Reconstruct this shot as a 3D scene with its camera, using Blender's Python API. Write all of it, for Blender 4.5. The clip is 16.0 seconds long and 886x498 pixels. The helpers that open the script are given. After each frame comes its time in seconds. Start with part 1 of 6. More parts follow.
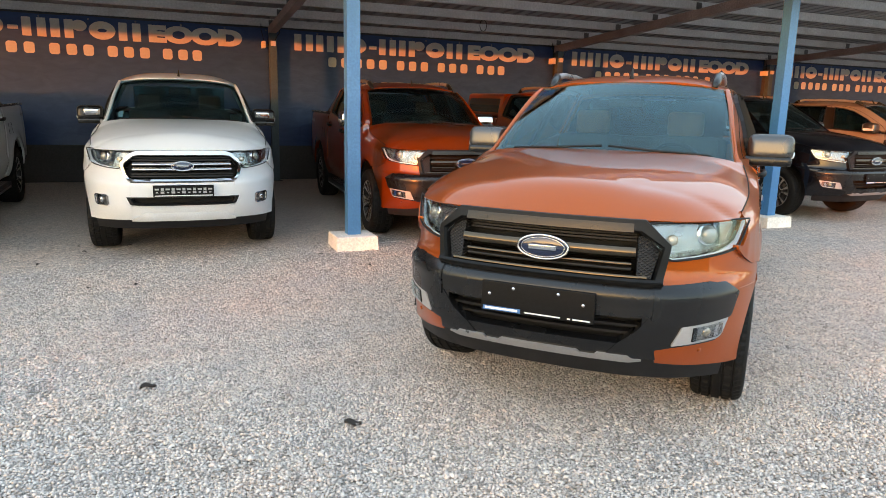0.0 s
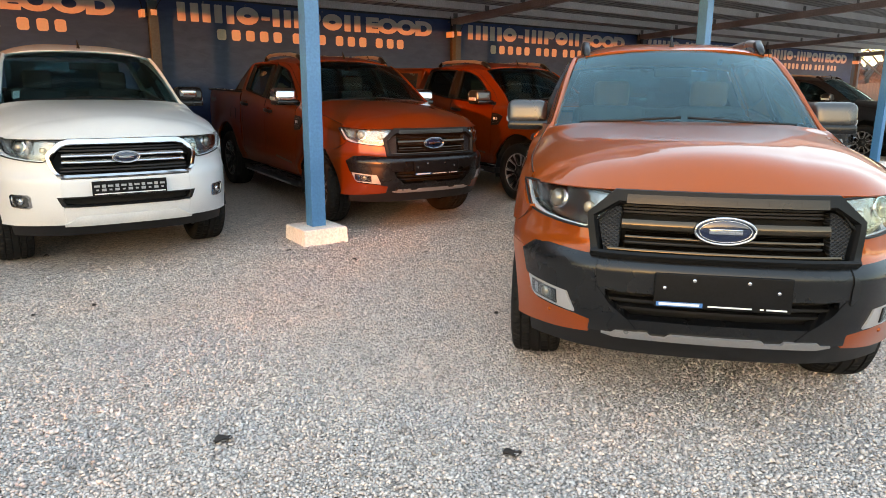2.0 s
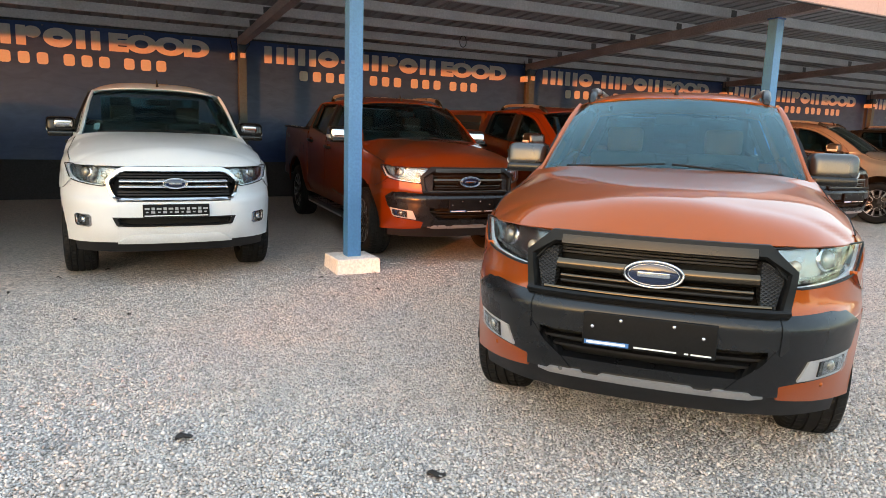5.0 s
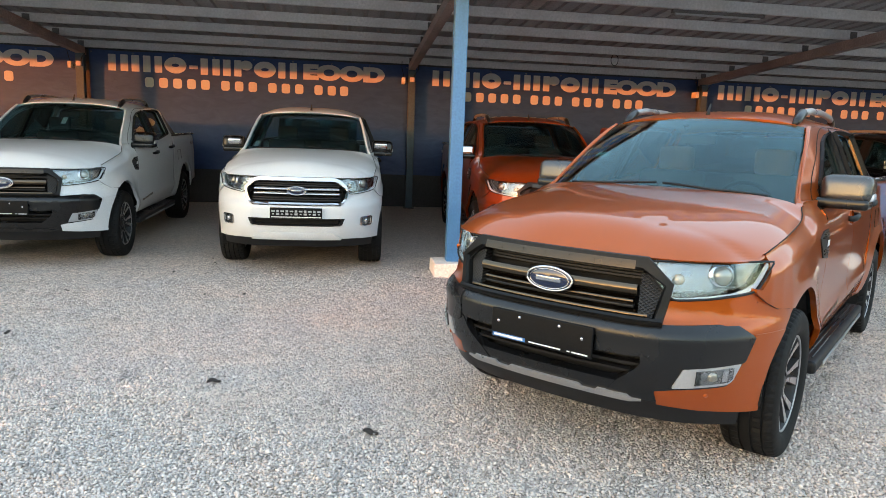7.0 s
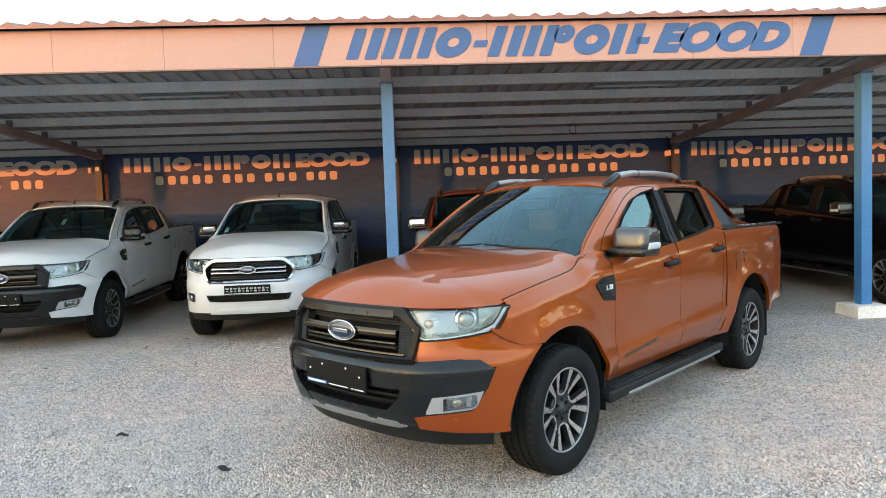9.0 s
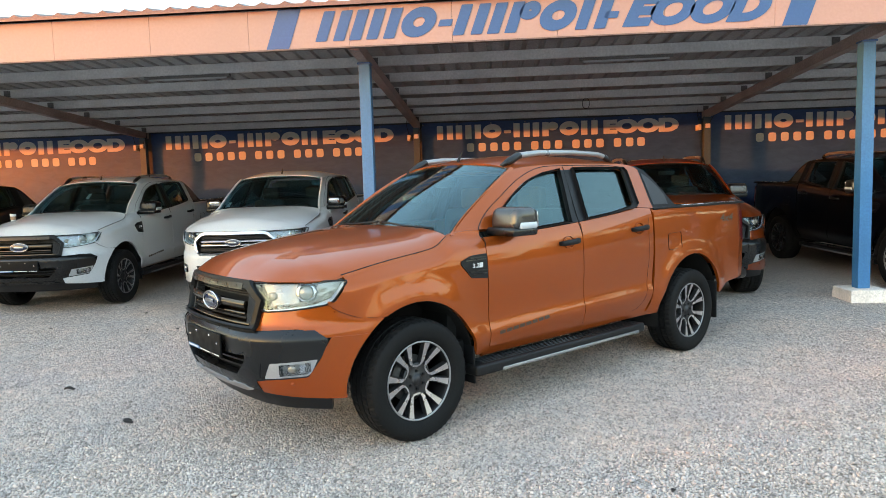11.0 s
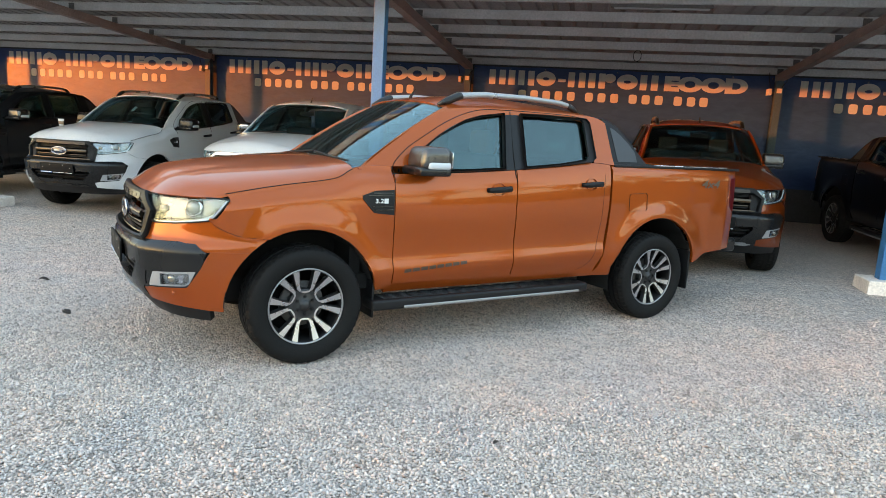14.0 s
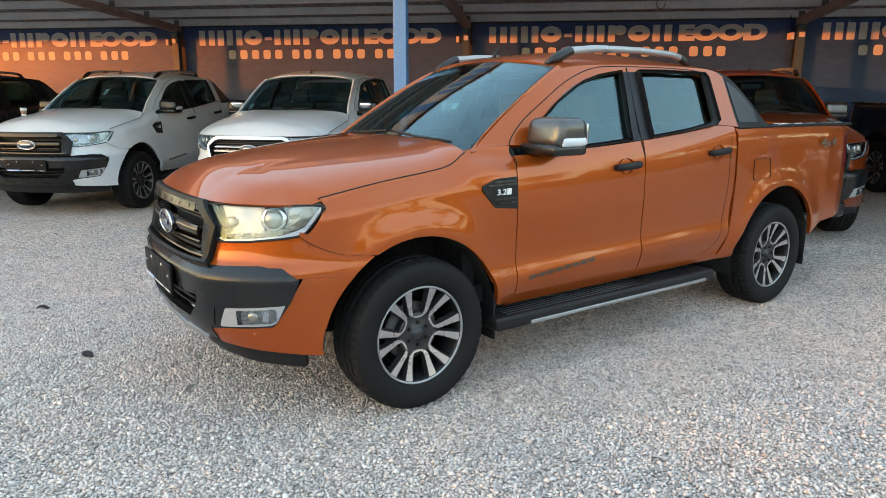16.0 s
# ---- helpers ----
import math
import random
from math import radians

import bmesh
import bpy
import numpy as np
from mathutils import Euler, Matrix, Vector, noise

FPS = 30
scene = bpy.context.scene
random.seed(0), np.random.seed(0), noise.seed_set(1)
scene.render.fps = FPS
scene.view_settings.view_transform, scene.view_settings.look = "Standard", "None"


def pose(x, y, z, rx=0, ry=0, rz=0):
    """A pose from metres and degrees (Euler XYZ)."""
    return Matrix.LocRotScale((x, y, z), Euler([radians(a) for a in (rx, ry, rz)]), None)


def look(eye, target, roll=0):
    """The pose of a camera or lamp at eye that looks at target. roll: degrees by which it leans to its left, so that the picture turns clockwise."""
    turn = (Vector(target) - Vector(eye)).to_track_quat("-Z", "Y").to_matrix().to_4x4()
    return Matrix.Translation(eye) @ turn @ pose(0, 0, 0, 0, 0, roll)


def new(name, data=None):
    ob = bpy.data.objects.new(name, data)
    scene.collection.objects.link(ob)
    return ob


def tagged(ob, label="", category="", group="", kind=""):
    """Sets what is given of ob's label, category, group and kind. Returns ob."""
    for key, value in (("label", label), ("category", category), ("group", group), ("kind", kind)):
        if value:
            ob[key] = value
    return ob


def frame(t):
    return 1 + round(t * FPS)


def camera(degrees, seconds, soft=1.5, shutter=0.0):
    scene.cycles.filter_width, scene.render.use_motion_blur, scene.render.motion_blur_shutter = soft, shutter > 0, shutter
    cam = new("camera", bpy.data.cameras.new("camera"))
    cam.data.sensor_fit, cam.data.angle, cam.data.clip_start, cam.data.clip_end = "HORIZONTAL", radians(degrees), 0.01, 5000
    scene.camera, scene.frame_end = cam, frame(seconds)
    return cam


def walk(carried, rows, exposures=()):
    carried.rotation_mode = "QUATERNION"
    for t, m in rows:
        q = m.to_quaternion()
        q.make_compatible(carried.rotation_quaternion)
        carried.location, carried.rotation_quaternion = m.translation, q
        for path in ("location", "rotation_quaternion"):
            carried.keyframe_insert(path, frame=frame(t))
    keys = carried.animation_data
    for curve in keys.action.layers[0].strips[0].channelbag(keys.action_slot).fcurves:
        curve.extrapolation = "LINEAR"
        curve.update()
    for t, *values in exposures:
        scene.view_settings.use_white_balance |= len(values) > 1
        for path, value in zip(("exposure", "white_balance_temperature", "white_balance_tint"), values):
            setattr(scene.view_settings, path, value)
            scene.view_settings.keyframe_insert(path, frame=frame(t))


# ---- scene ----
cam = camera(67.0, 16.0, soft=0.8)
METRES, EYE, TILT, LEAN, TURN = 10.378, 1.494, 0.0, 0.0, -23.0
PATH = [
    (0, (0.029, -0.057, 1.538), (0.76, 1.762, 1.142), 1.3),
    (0.5, (-0.232, 0.183, 1.488), (0.572, 1.975, 1.111), 1.7),
    (1, (-0.475, 0.492, 1.497), (0.459, 2.208, 1.069), 1.4),
    (1.5, (-0.757, 0.78, 1.482), (0.262, 2.446, 1.048), -0.5),
    (2, (-0.935, 1.068, 1.491), (0.193, 2.656, 1.039), 0.4),
    (2.5, (-1.045, 1.446, 1.482), (0.137, 2.999, 1.046), -0.1),
    (3, (-1.064, 1.584, 1.482), (0.13, 3.122, 1.024), 0.8),
    (3.5, (-1.017, 1.5, 1.499), (0.159, 3.06, 1.069), 0.5),
    (3.7, (-0.969, 1.391, 1.497), (0.17, 2.985, 1.096), -0.5),
    (5.8, (-0.022, 0.03, 1.519), (0.669, 1.872, 1.159), 0.8),
    (6, (0.094, -0.079, 1.554), (0.722, 1.785, 1.194), -0.8),
    (6.5, (0.351, -0.236, 1.579), (0.903, 1.67, 1.331), 0.2),
    (7, (0.66, -0.407, 1.564), (0.937, 1.548, 1.247), 2.1),
    (7.5, (0.993, -0.702, 1.565), (1.328, 1.257, 1.345), 0.7),
    (8, (1.305, -0.927, 1.602), (1.586, 1.043, 1.402), -1.7),
    (8.5, (1.677, -1.123, 1.597), (1.828, 0.86, 1.385), -1.6),
    (9, (1.989, -1.289, 1.607), (2.103, 0.704, 1.496), -2.0),
    (9.5, (2.304, -1.463, 1.625), (2.384, 0.53, 1.478), -0.8),
    (9.7, (2.418, -1.497, 1.634), (2.466, 0.496, 1.469), -1.0),
    (11.8, (4.021, -1.489, 1.569), (3.749, 0.482, 1.367), 1.2),
    (12, (4.157, -1.467, 1.562), (3.874, 0.499, 1.327), 2.8),
    (12.5, (4.439, -1.405, 1.543), (4.083, 0.546, 1.281), 1.5),
    (13, (4.639, -1.364, 1.558), (4.181, 0.56, 1.263), 3.1),
    (13.5, (4.675, -1.322, 1.553), (4.236, 0.605, 1.244), 2.9),
    (14, (4.659, -1.299, 1.548), (4.241, 0.627, 1.209), 3.4),
    (14.5, (4.515, -1.22, 1.533), (4.068, 0.696, 1.174), 2.7),
    (15, (4.199, -0.999, 1.537), (3.641, 0.885, 1.164), 1.2),
    (15.5, (3.851, -0.755, 1.53), (3.411, 1.161, 1.164), 0.9),
    (16, (3.52, -0.498, 1.542), (3.219, 1.432, 1.109), 0.2),
]
walk(cam, [(t, look(eye, target, roll)) for t, eye, target, roll in PATH], exposures=[(0.0, 3.43, 7500.0, 14.0), (6.0, 3.46, 7250.0, 13.0), (9.5, 3.36, 7050.0, 10.0), (16.0, 3.33, 7150.0, 11.0)])

# ---- light ----
SUN_EL, SUN_AZ = radians(2.6), radians(229.7)   # low evening sun, behind the camera and to its left
world = bpy.data.worlds.new("sky")
scene.world = world
world.use_nodes = True
wn = world.node_tree.nodes
sky = wn.new("ShaderNodeTexSky")
sky.sky_type, sky.sun_disc = "NISHITA", False
sky.sun_elevation, sky.sun_rotation = radians(6), SUN_AZ
sky.air_density, sky.dust_density, sky.ozone_density = 1.0, 1.0, 1.0
# evening haze evens out the glow round the sun and over the horizon, keeping its hue
bright, thick, veil = wn.new("ShaderNodeVectorMath"), wn.new("ShaderNodeMath"), wn.new("ShaderNodeMath")
bright.operation, thick.operation, veil.operation = "DOT_PRODUCT", "MULTIPLY_ADD", "DIVIDE"
bright.inputs[1].default_value = (0.0, 0.15, 0.85)
thick.inputs[1].default_value, thick.inputs[2].default_value, veil.inputs[0].default_value = 0.30, 1.0, 1.0
# thin, patchy high cloud over the whole sky
around, wisps, density, layer, cloud = wn.new("ShaderNodeTexCoord"), wn.new("ShaderNodeTexNoise"), wn.new("ShaderNodeMapRange"), wn.new("ShaderNodeVectorMath"), wn.new("ShaderNodeVectorMath")
wisps.inputs["Scale"].default_value, wisps.inputs["Detail"].default_value, wisps.inputs["Distortion"].default_value = 3.2, 5.0, 0.4
for i, v in zip((1, 2, 3, 4), (0.38, 0.64, 0.70, 1.45)):
    density.inputs[i].default_value = v
layer.operation, cloud.operation = "SCALE", "ADD"
layer.inputs[0].default_value = (0.54, 0.76, 0.98)
for a, b in ((around.outputs["Generated"], wisps.inputs["Vector"]), (wisps.outputs[0], density.inputs[0]), (density.outputs[0], layer.inputs["Scale"]), (layer.outputs[0], cloud.inputs[1])):
    world.node_tree.links.new(a, b)
haze = wn.new("ShaderNodeVectorMath")
haze.operation = "SCALE"
for a, b in ((sky.outputs[0], cloud.inputs[0]), (cloud.outputs[0], bright.inputs[0]), (bright.outputs["Value"], thick.inputs[0]), (thick.outputs[0], veil.inputs[1]), (cloud.outputs[0], haze.inputs[0]), (veil.outputs[0], haze.inputs["Scale"]), (haze.outputs[0], wn["Background"].inputs[0])):
    world.node_tree.links.new(a, b)
wn["Background"].inputs[1].default_value = 0.15
sun = new("sun", bpy.data.lights.new("sun", "SUN"))
sun.data.energy, sun.data.angle, sun.data.color = 0.50, radians(0.6), (1.0, 0.23, 0.035)
sun.matrix_world = look((0, 0, 30), Vector((0, 0, 30)) + Vector((-math.sin(SUN_AZ) * math.cos(SUN_EL), -math.cos(SUN_AZ) * math.cos(SUN_EL), -math.sin(SUN_EL))))


# ---- materials ----
def material(name, colour, rough=0.5, metal=0.0, coat=0.0, coat_rough=0.03, spec=0.5):
    m = bpy.data.materials.new(name)
    m.use_nodes = True
    b = m.node_tree.nodes["Principled BSDF"]
    b.inputs["Base Color"].default_value = (*colour, 1)
    b.inputs["Roughness"].default_value, b.inputs["Metallic"].default_value = rough, metal
    b.inputs["Coat Weight"].default_value, b.inputs["Coat Roughness"].default_value = coat, coat_rough
    b.inputs["Specular IOR Level"].default_value = spec
    return m


def node(m, kind, **values):
    n = m.node_tree.nodes.new(kind)
    for key, value in values.items():
        n.inputs[key].default_value = value
    return n


def link(m, a, b):
    m.node_tree.links.new(a, b)


def coords(m, space="Object", scale=(1, 1, 1)):
    c, v = node(m, "ShaderNodeTexCoord"), node(m, "ShaderNodeMapping", Scale=scale)
    link(m, c.outputs[space], v.inputs[0])
    return v.outputs[0]


def ramp(m, factor, stops):
    r = node(m, "ShaderNodeValToRGB")
    for i, (p, c) in enumerate(stops):
        e = r.color_ramp.elements[i] if i < 2 else r.color_ramp.elements.new(p)
        e.position, e.color = p, (*c, 1)
    link(m, factor, r.inputs[0])
    return r.outputs[0]


def worn(m, amount=0.25, scale=3.0, fine=60.0, bump=0.1, distance=0.003, rough=0.1, space="Object", stretch=(1, 1, 1)):
    """Variation at two scales in colour and gloss, and a fine relief."""
    b = m.node_tree.nodes["Principled BSDF"]
    at = coords(m, space, stretch)
    big, small = node(m, "ShaderNodeTexNoise", Scale=scale, Detail=6), node(m, "ShaderNodeTexNoise", Scale=fine, Detail=4)
    link(m, at, big.inputs["Vector"]), link(m, at, small.inputs["Vector"])
    mean = node(m, "ShaderNodeMath")
    mean.operation = "MULTIPLY"
    link(m, big.outputs[0], mean.inputs[0]), link(m, small.outputs[0], mean.inputs[1])
    span = node(m, "ShaderNodeMapRange")
    for i, v in zip((1, 2, 3, 4), (0.12, 0.40, 1 - amount, 1 + amount)):
        span.inputs[i].default_value = v
    link(m, mean.outputs[0], span.inputs[0])
    mix = node(m, "ShaderNodeVectorMath")
    mix.operation = "SCALE"
    mix.inputs[0].default_value = b.inputs["Base Color"].default_value[:3]
    link(m, span.outputs[0], mix.inputs["Scale"]), link(m, mix.outputs[0], b.inputs["Base Color"])
    r = node(m, "ShaderNodeMapRange")
    base = b.inputs["Roughness"].default_value
    for i, v in zip((1, 2, 3, 4), (0.3, 0.7, max(0.02, base - rough), min(1, base + rough))):
        r.inputs[i].default_value = v
    link(m, big.outputs[0], r.inputs[0]), link(m, r.outputs[0], b.inputs["Roughness"])
    if bump:
        k = node(m, "ShaderNodeBump", Strength=bump, Distance=distance)
        link(m, small.outputs[0], k.inputs["Height"]), link(m, k.outputs[0], b.inputs["Normal"])
    return m


def tinted_patches(m, at):
    """Clumps of darker, bluer and rosier stones over decimetres and metres."""
    broad, clump = node(m, "ShaderNodeTexNoise", Scale=1.1, Detail=6, Roughness=0.65), node(m, "ShaderNodeTexNoise", Scale=9.0, Detail=7, Roughness=0.7)
    link(m, at, broad.inputs["Vector"]), link(m, at, clump.inputs["Vector"])
    tint = ramp(m, broad.outputs[0], [(0.34, (0.92, 0.92, 0.93)), (0.66, (1.10, 1.0, 0.94)), (0.5, (1.02, 0.98, 0.95))])
    depth = ramp(m, clump.outputs[0], [(0.30, (0.80, 0.79, 0.78)), (0.65, (1.10, 1.10, 1.10)), (0.45, (1.0, 1.0, 1.0))])
    mul = node(m, "ShaderNodeMixRGB")
    mul.blend_type = "MULTIPLY"
    mul.inputs[0].default_value = 1
    link(m, tint, mul.inputs[1]), link(m, depth, mul.inputs[2])
    return mul.outputs[0]


def gravel_material():
    m = material("gravel", (0.4, 0.4, 0.4), 0.9, spec=0.3)
    b = m.node_tree.nodes["Principled BSDF"]
    at = coords(m)
    wob = node(m, "ShaderNodeTexNoise", Scale=90.0)
    link(m, at, wob.inputs["Vector"])
    add = node(m, "ShaderNodeMixRGB")
    add.blend_type = "ADD"
    add.inputs[0].default_value = 0.012
    link(m, at, add.inputs[1]), link(m, wob.outputs[1], add.inputs[2])
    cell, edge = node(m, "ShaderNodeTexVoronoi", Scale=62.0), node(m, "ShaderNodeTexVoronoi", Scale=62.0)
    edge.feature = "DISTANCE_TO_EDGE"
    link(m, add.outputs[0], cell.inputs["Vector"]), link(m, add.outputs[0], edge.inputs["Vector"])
    sep = node(m, "ShaderNodeSeparateColor")
    link(m, cell.outputs["Color"], sep.inputs[0])
    tone = ramp(m, sep.outputs[0], [(0, (0.30, 0.278, 0.262)), (1, (0.97, 0.90, 0.85)), (0.25, (0.58, 0.54, 0.51)), (0.7, (0.82, 0.76, 0.715)), (0.85, (0.84, 0.725, 0.65))])
    pr = tinted_patches(m, at)
    mul = node(m, "ShaderNodeMixRGB")
    mul.blend_type = "MULTIPLY"
    mul.inputs[0].default_value = 1
    link(m, tone, mul.inputs[1]), link(m, pr, mul.inputs[2])
    # gaps between the stones coloured dark, in place of the shade there
    gap_shade = ramp(m, edge.outputs[0], [(0.0, (0.16, 0.155, 0.15)), (0.10, (1, 1, 1))])
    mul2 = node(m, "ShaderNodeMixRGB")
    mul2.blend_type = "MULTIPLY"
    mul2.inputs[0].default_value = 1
    link(m, mul.outputs[0], mul2.inputs[1]), link(m, gap_shade, mul2.inputs[2])
    # under the roof stones lie in trodden dust, painted paler for missing light
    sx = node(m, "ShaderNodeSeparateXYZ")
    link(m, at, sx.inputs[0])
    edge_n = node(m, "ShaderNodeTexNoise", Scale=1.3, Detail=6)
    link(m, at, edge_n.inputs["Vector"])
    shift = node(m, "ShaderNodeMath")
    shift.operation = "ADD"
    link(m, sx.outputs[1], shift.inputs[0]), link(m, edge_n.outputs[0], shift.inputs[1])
    dust_lift = node(m, "ShaderNodeMapRange")
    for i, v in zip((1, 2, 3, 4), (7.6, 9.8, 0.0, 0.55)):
        dust_lift.inputs[i].default_value = v
    link(m, shift.outputs[0], dust_lift.inputs[0])
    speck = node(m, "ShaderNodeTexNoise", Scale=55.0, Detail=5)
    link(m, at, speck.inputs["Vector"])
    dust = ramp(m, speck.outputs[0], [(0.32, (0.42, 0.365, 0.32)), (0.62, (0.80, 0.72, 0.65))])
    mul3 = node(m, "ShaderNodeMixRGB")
    link(m, dust_lift.outputs[0], mul3.inputs[0]), link(m, mul2.outputs[0], mul3.inputs[1]), link(m, dust, mul3.inputs[2])
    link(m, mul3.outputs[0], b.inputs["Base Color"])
    hgt = node(m, "ShaderNodeMapRange")
    for i, v in zip((1, 2, 3, 4), (0.0, 0.25, 0.0, 1.0)):
        hgt.inputs[i].default_value = v
    link(m, edge.outputs[0], hgt.inputs[0])
    tilt = node(m, "ShaderNodeMath")
    tilt.operation = "ADD"
    link(m, hgt.outputs[0], tilt.inputs[0]), link(m, sep.outputs[1], tilt.inputs[1])
    k = node(m, "ShaderNodeBump", Strength=0.75, Distance=0.010)
    link(m, tilt.outputs[0], k.inputs["Height"]), link(m, k.outputs[0], b.inputs["Normal"])
    return m


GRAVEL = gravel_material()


def stone_material():
    m = material("loose_stone", (0.5, 0.5, 0.5), 0.9, spec=0.3)
    b = m.node_tree.nodes["Principled BSDF"]
    g = node(m, "ShaderNodeNewGeometry")
    tone = ramp(m, g.outputs["Random Per Island"], [(0, (0.35, 0.320, 0.305)), (1, (0.90, 0.835, 0.795)), (0.25, (0.62, 0.572, 0.545)), (0.65, (0.75, 0.69, 0.657)), (0.8, (0.80, 0.68, 0.62)), (0.9, (0.83, 0.77, 0.73))])
    n = node(m, "ShaderNodeTexNoise", Scale=140.0, Detail=4)
    link(m, coords(m), n.inputs["Vector"])
    mul = node(m, "ShaderNodeMixRGB")
    mul.blend_type = "MULTIPLY"
    mul.inputs[0].default_value = 1
    link(m, tone, mul.inputs[1]), link(m, ramp(m, n.outputs[0], [(0.3, (0.72, 0.72, 0.72)), (0.7, (1.0, 1.0, 1.0))]), mul.inputs[2])
    patched = node(m, "ShaderNodeMixRGB")
    patched.blend_type = "MULTIPLY"
    patched.inputs[0].default_value = 1
    link(m, mul.outputs[0], patched.inputs[1]), link(m, tinted_patches(m, coords(m)), patched.inputs[2])
    link(m, patched.outputs[0], b.inputs["Base Color"])
    return m


STONE = stone_material()
BLUE_PAINT = worn(material("blue_post_paint", (0.045, 0.19, 0.42), 0.45), 0.15, 2.0, 40, 0.08)
CONCRETE = worn(material("white_concrete", (0.88, 0.81, 0.74), 0.9), 0.2, 3, 50, 0.4, 0.004)
FASCIA = worn(material("cream_fascia", (0.34, 0.285, 0.26), 0.5), 0.06, 1.2, 30, 0.05)
SIGN_BLUE = worn(material("sign_blue", (0.03, 0.11, 0.30), 0.45), 0.1, 2, 40, 0.03)
RUST_STEEL = worn(material("primer_steel", (0.36, 0.27, 0.24), 0.6), 0.25, 2.5, 40, 0.1)
GREY_STEEL = worn(material("grey_steel", (0.13, 0.12, 0.115), 0.6), 0.25, 2.5, 40, 0.1)
WALL_POST = worn(material("blue_grey_post_paint", (0.05, 0.085, 0.115), 0.5), 0.2, 2.5, 40, 0.08)
SHEET = worn(material("sheet_underside", (0.29, 0.282, 0.282), 0.5), 0.25, 1.5, 30, 0.05)
PURLIN = worn(material("galvanised_purlin", (0.60, 0.59, 0.59), 0.45, 0.2), 0.15, 2.0, 30, 0.04)
TILE_TOP = worn(material("brown_tile_sheet", (0.20, 0.135, 0.115), 0.5), 0.2, 2, 40, 0.05)
WALL = worn(material("dark_plaster", (0.055, 0.055, 0.06), 0.85), 0.25, 2, 40, 0.3)
LETTER = worn(material("white_print", (0.56, 0.55, 0.54), 0.45), 0.08, 2, 30, 0.03)
BLACK = worn(material("black_plastic", (0.010, 0.010, 0.011), 0.5, spec=0.3), 0.2, 3, 250, 0.1, 0.0008)
DARK = material("dark_void", (0.006, 0.006, 0.006), 0.9)


def banner_material():
    m = material("navy_vinyl", (0.035, 0.06, 0.15), 0.40, spec=0.45)
    b = m.node_tree.nodes["Principled BSDF"]
    at = coords(m)
    big = node(m, "ShaderNodeTexNoise", Scale=1.1, Detail=3, Distortion=0.8)
    link(m, at, big.inputs["Vector"])
    fold = node(m, "ShaderNodeTexNoise", Scale=5.0, Detail=5, Distortion=1.2)
    link(m, coords(m, "Object", (0.6, 1, 1.6)), fold.inputs["Vector"])
    sumh = node(m, "ShaderNodeMath")
    sumh.operation = "ADD"
    link(m, big.outputs[0], sumh.inputs[0]), link(m, fold.outputs[0], sumh.inputs[1])
    k = node(m, "ShaderNodeBump", Strength=0.13, Distance=0.05)
    link(m, sumh.outputs[0], k.inputs["Height"]), link(m, k.outputs[0], b.inputs["Normal"])
    link(m, ramp(m, fold.outputs[0], [(0.3, (0.014, 0.042, 0.145)), (0.75, (0.028, 0.066, 0.19))]), b.inputs["Base Color"])
    return m


BANNER = banner_material()


# ---- mesh helpers ----
def mesh_of(name, verts, faces, smooth=False):
    me = bpy.data.meshes.new(name)
    me.from_pydata([tuple(v) for v in verts], [], faces)
    if smooth:
        me.polygons.foreach_set("use_smooth", [True] * len(me.polygons))
    me.update()
    return me


def solid(name, me, mat, parent=None, label=""):
    ob = new(name, me)
    if mat and not me.materials:
        me.materials.append(mat)
    elif mat and me.materials[0] != mat:
        ob.material_slots[0].link = "OBJECT"
        ob.material_slots[0].material = mat
    if parent:
        ob.parent = parent
    if label:
        ob["label"] = label
    return ob


def box_mesh(name, x0, x1, y0, y1, z0, z1, bevel=0.0):
    bm = bmesh.new()
    bmesh.ops.create_cube(bm, size=1)
    for v in bm.verts:
        v.co = Vector((x0 + (v.co.x + 0.5) * (x1 - x0), y0 + (v.co.y + 0.5) * (y1 - y0), z0 + (v.co.z + 0.5) * (z1 - z0)))
    if bevel:
        bmesh.ops.bevel(bm, geom=bm.edges[:], offset=bevel, segments=2, affect="EDGES", profile=0.7)
    me = bpy.data.meshes.new(name)
    bm.to_mesh(me)
    bm.free()
    return me


def box(name, x0, x1, y0, y1, z0, z1, mat, parent=None, bevel=0.0, label=""):
    return solid(name, box_mesh(name, x0, x1, y0, y1, z0, z1, bevel), mat, parent, label)


def empty(name, m=None):
    ob = new(name)
    ob.empty_display_size = 0.2
    if m is not None:
        ob.matrix_world = m
    return ob


# ---- the place ----
BAY, POST_X, POST_Y, WALL_Y, FASCIA_Y = 6.17, 1.84, 7.17, 13.36, 6.40
X0, X1 = POST_X - 3 * BAY - 0.3, POST_X + 4 * BAY + 0.3      # ends of the shelter


def ground_z(y):
    return 0.024 * min(max(y - 5.0, 0.0), 9.0)


def ceil_z(y):
    """Underside of the roof sheet, falling to the wall."""
    return 3.50 - 0.049 * (y - 7.1)


def ground():
    verts, faces = [], []
    edges = [-900, -200, -60, -25, -12, -4, 0, 5, 9.5, 14, 25, 45, 120, 300, 900]
    for y in edges:
        for x in edges:
            verts.append((x, y, ground_z(y)))
    n = len(edges)
    for j in range(n - 1):
        for i in range(n - 1):
            faces.append((j * n + i, j * n + i + 1, (j + 1) * n + i + 1, (j + 1) * n + i))
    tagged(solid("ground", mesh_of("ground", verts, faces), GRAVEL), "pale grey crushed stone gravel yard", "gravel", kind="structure")


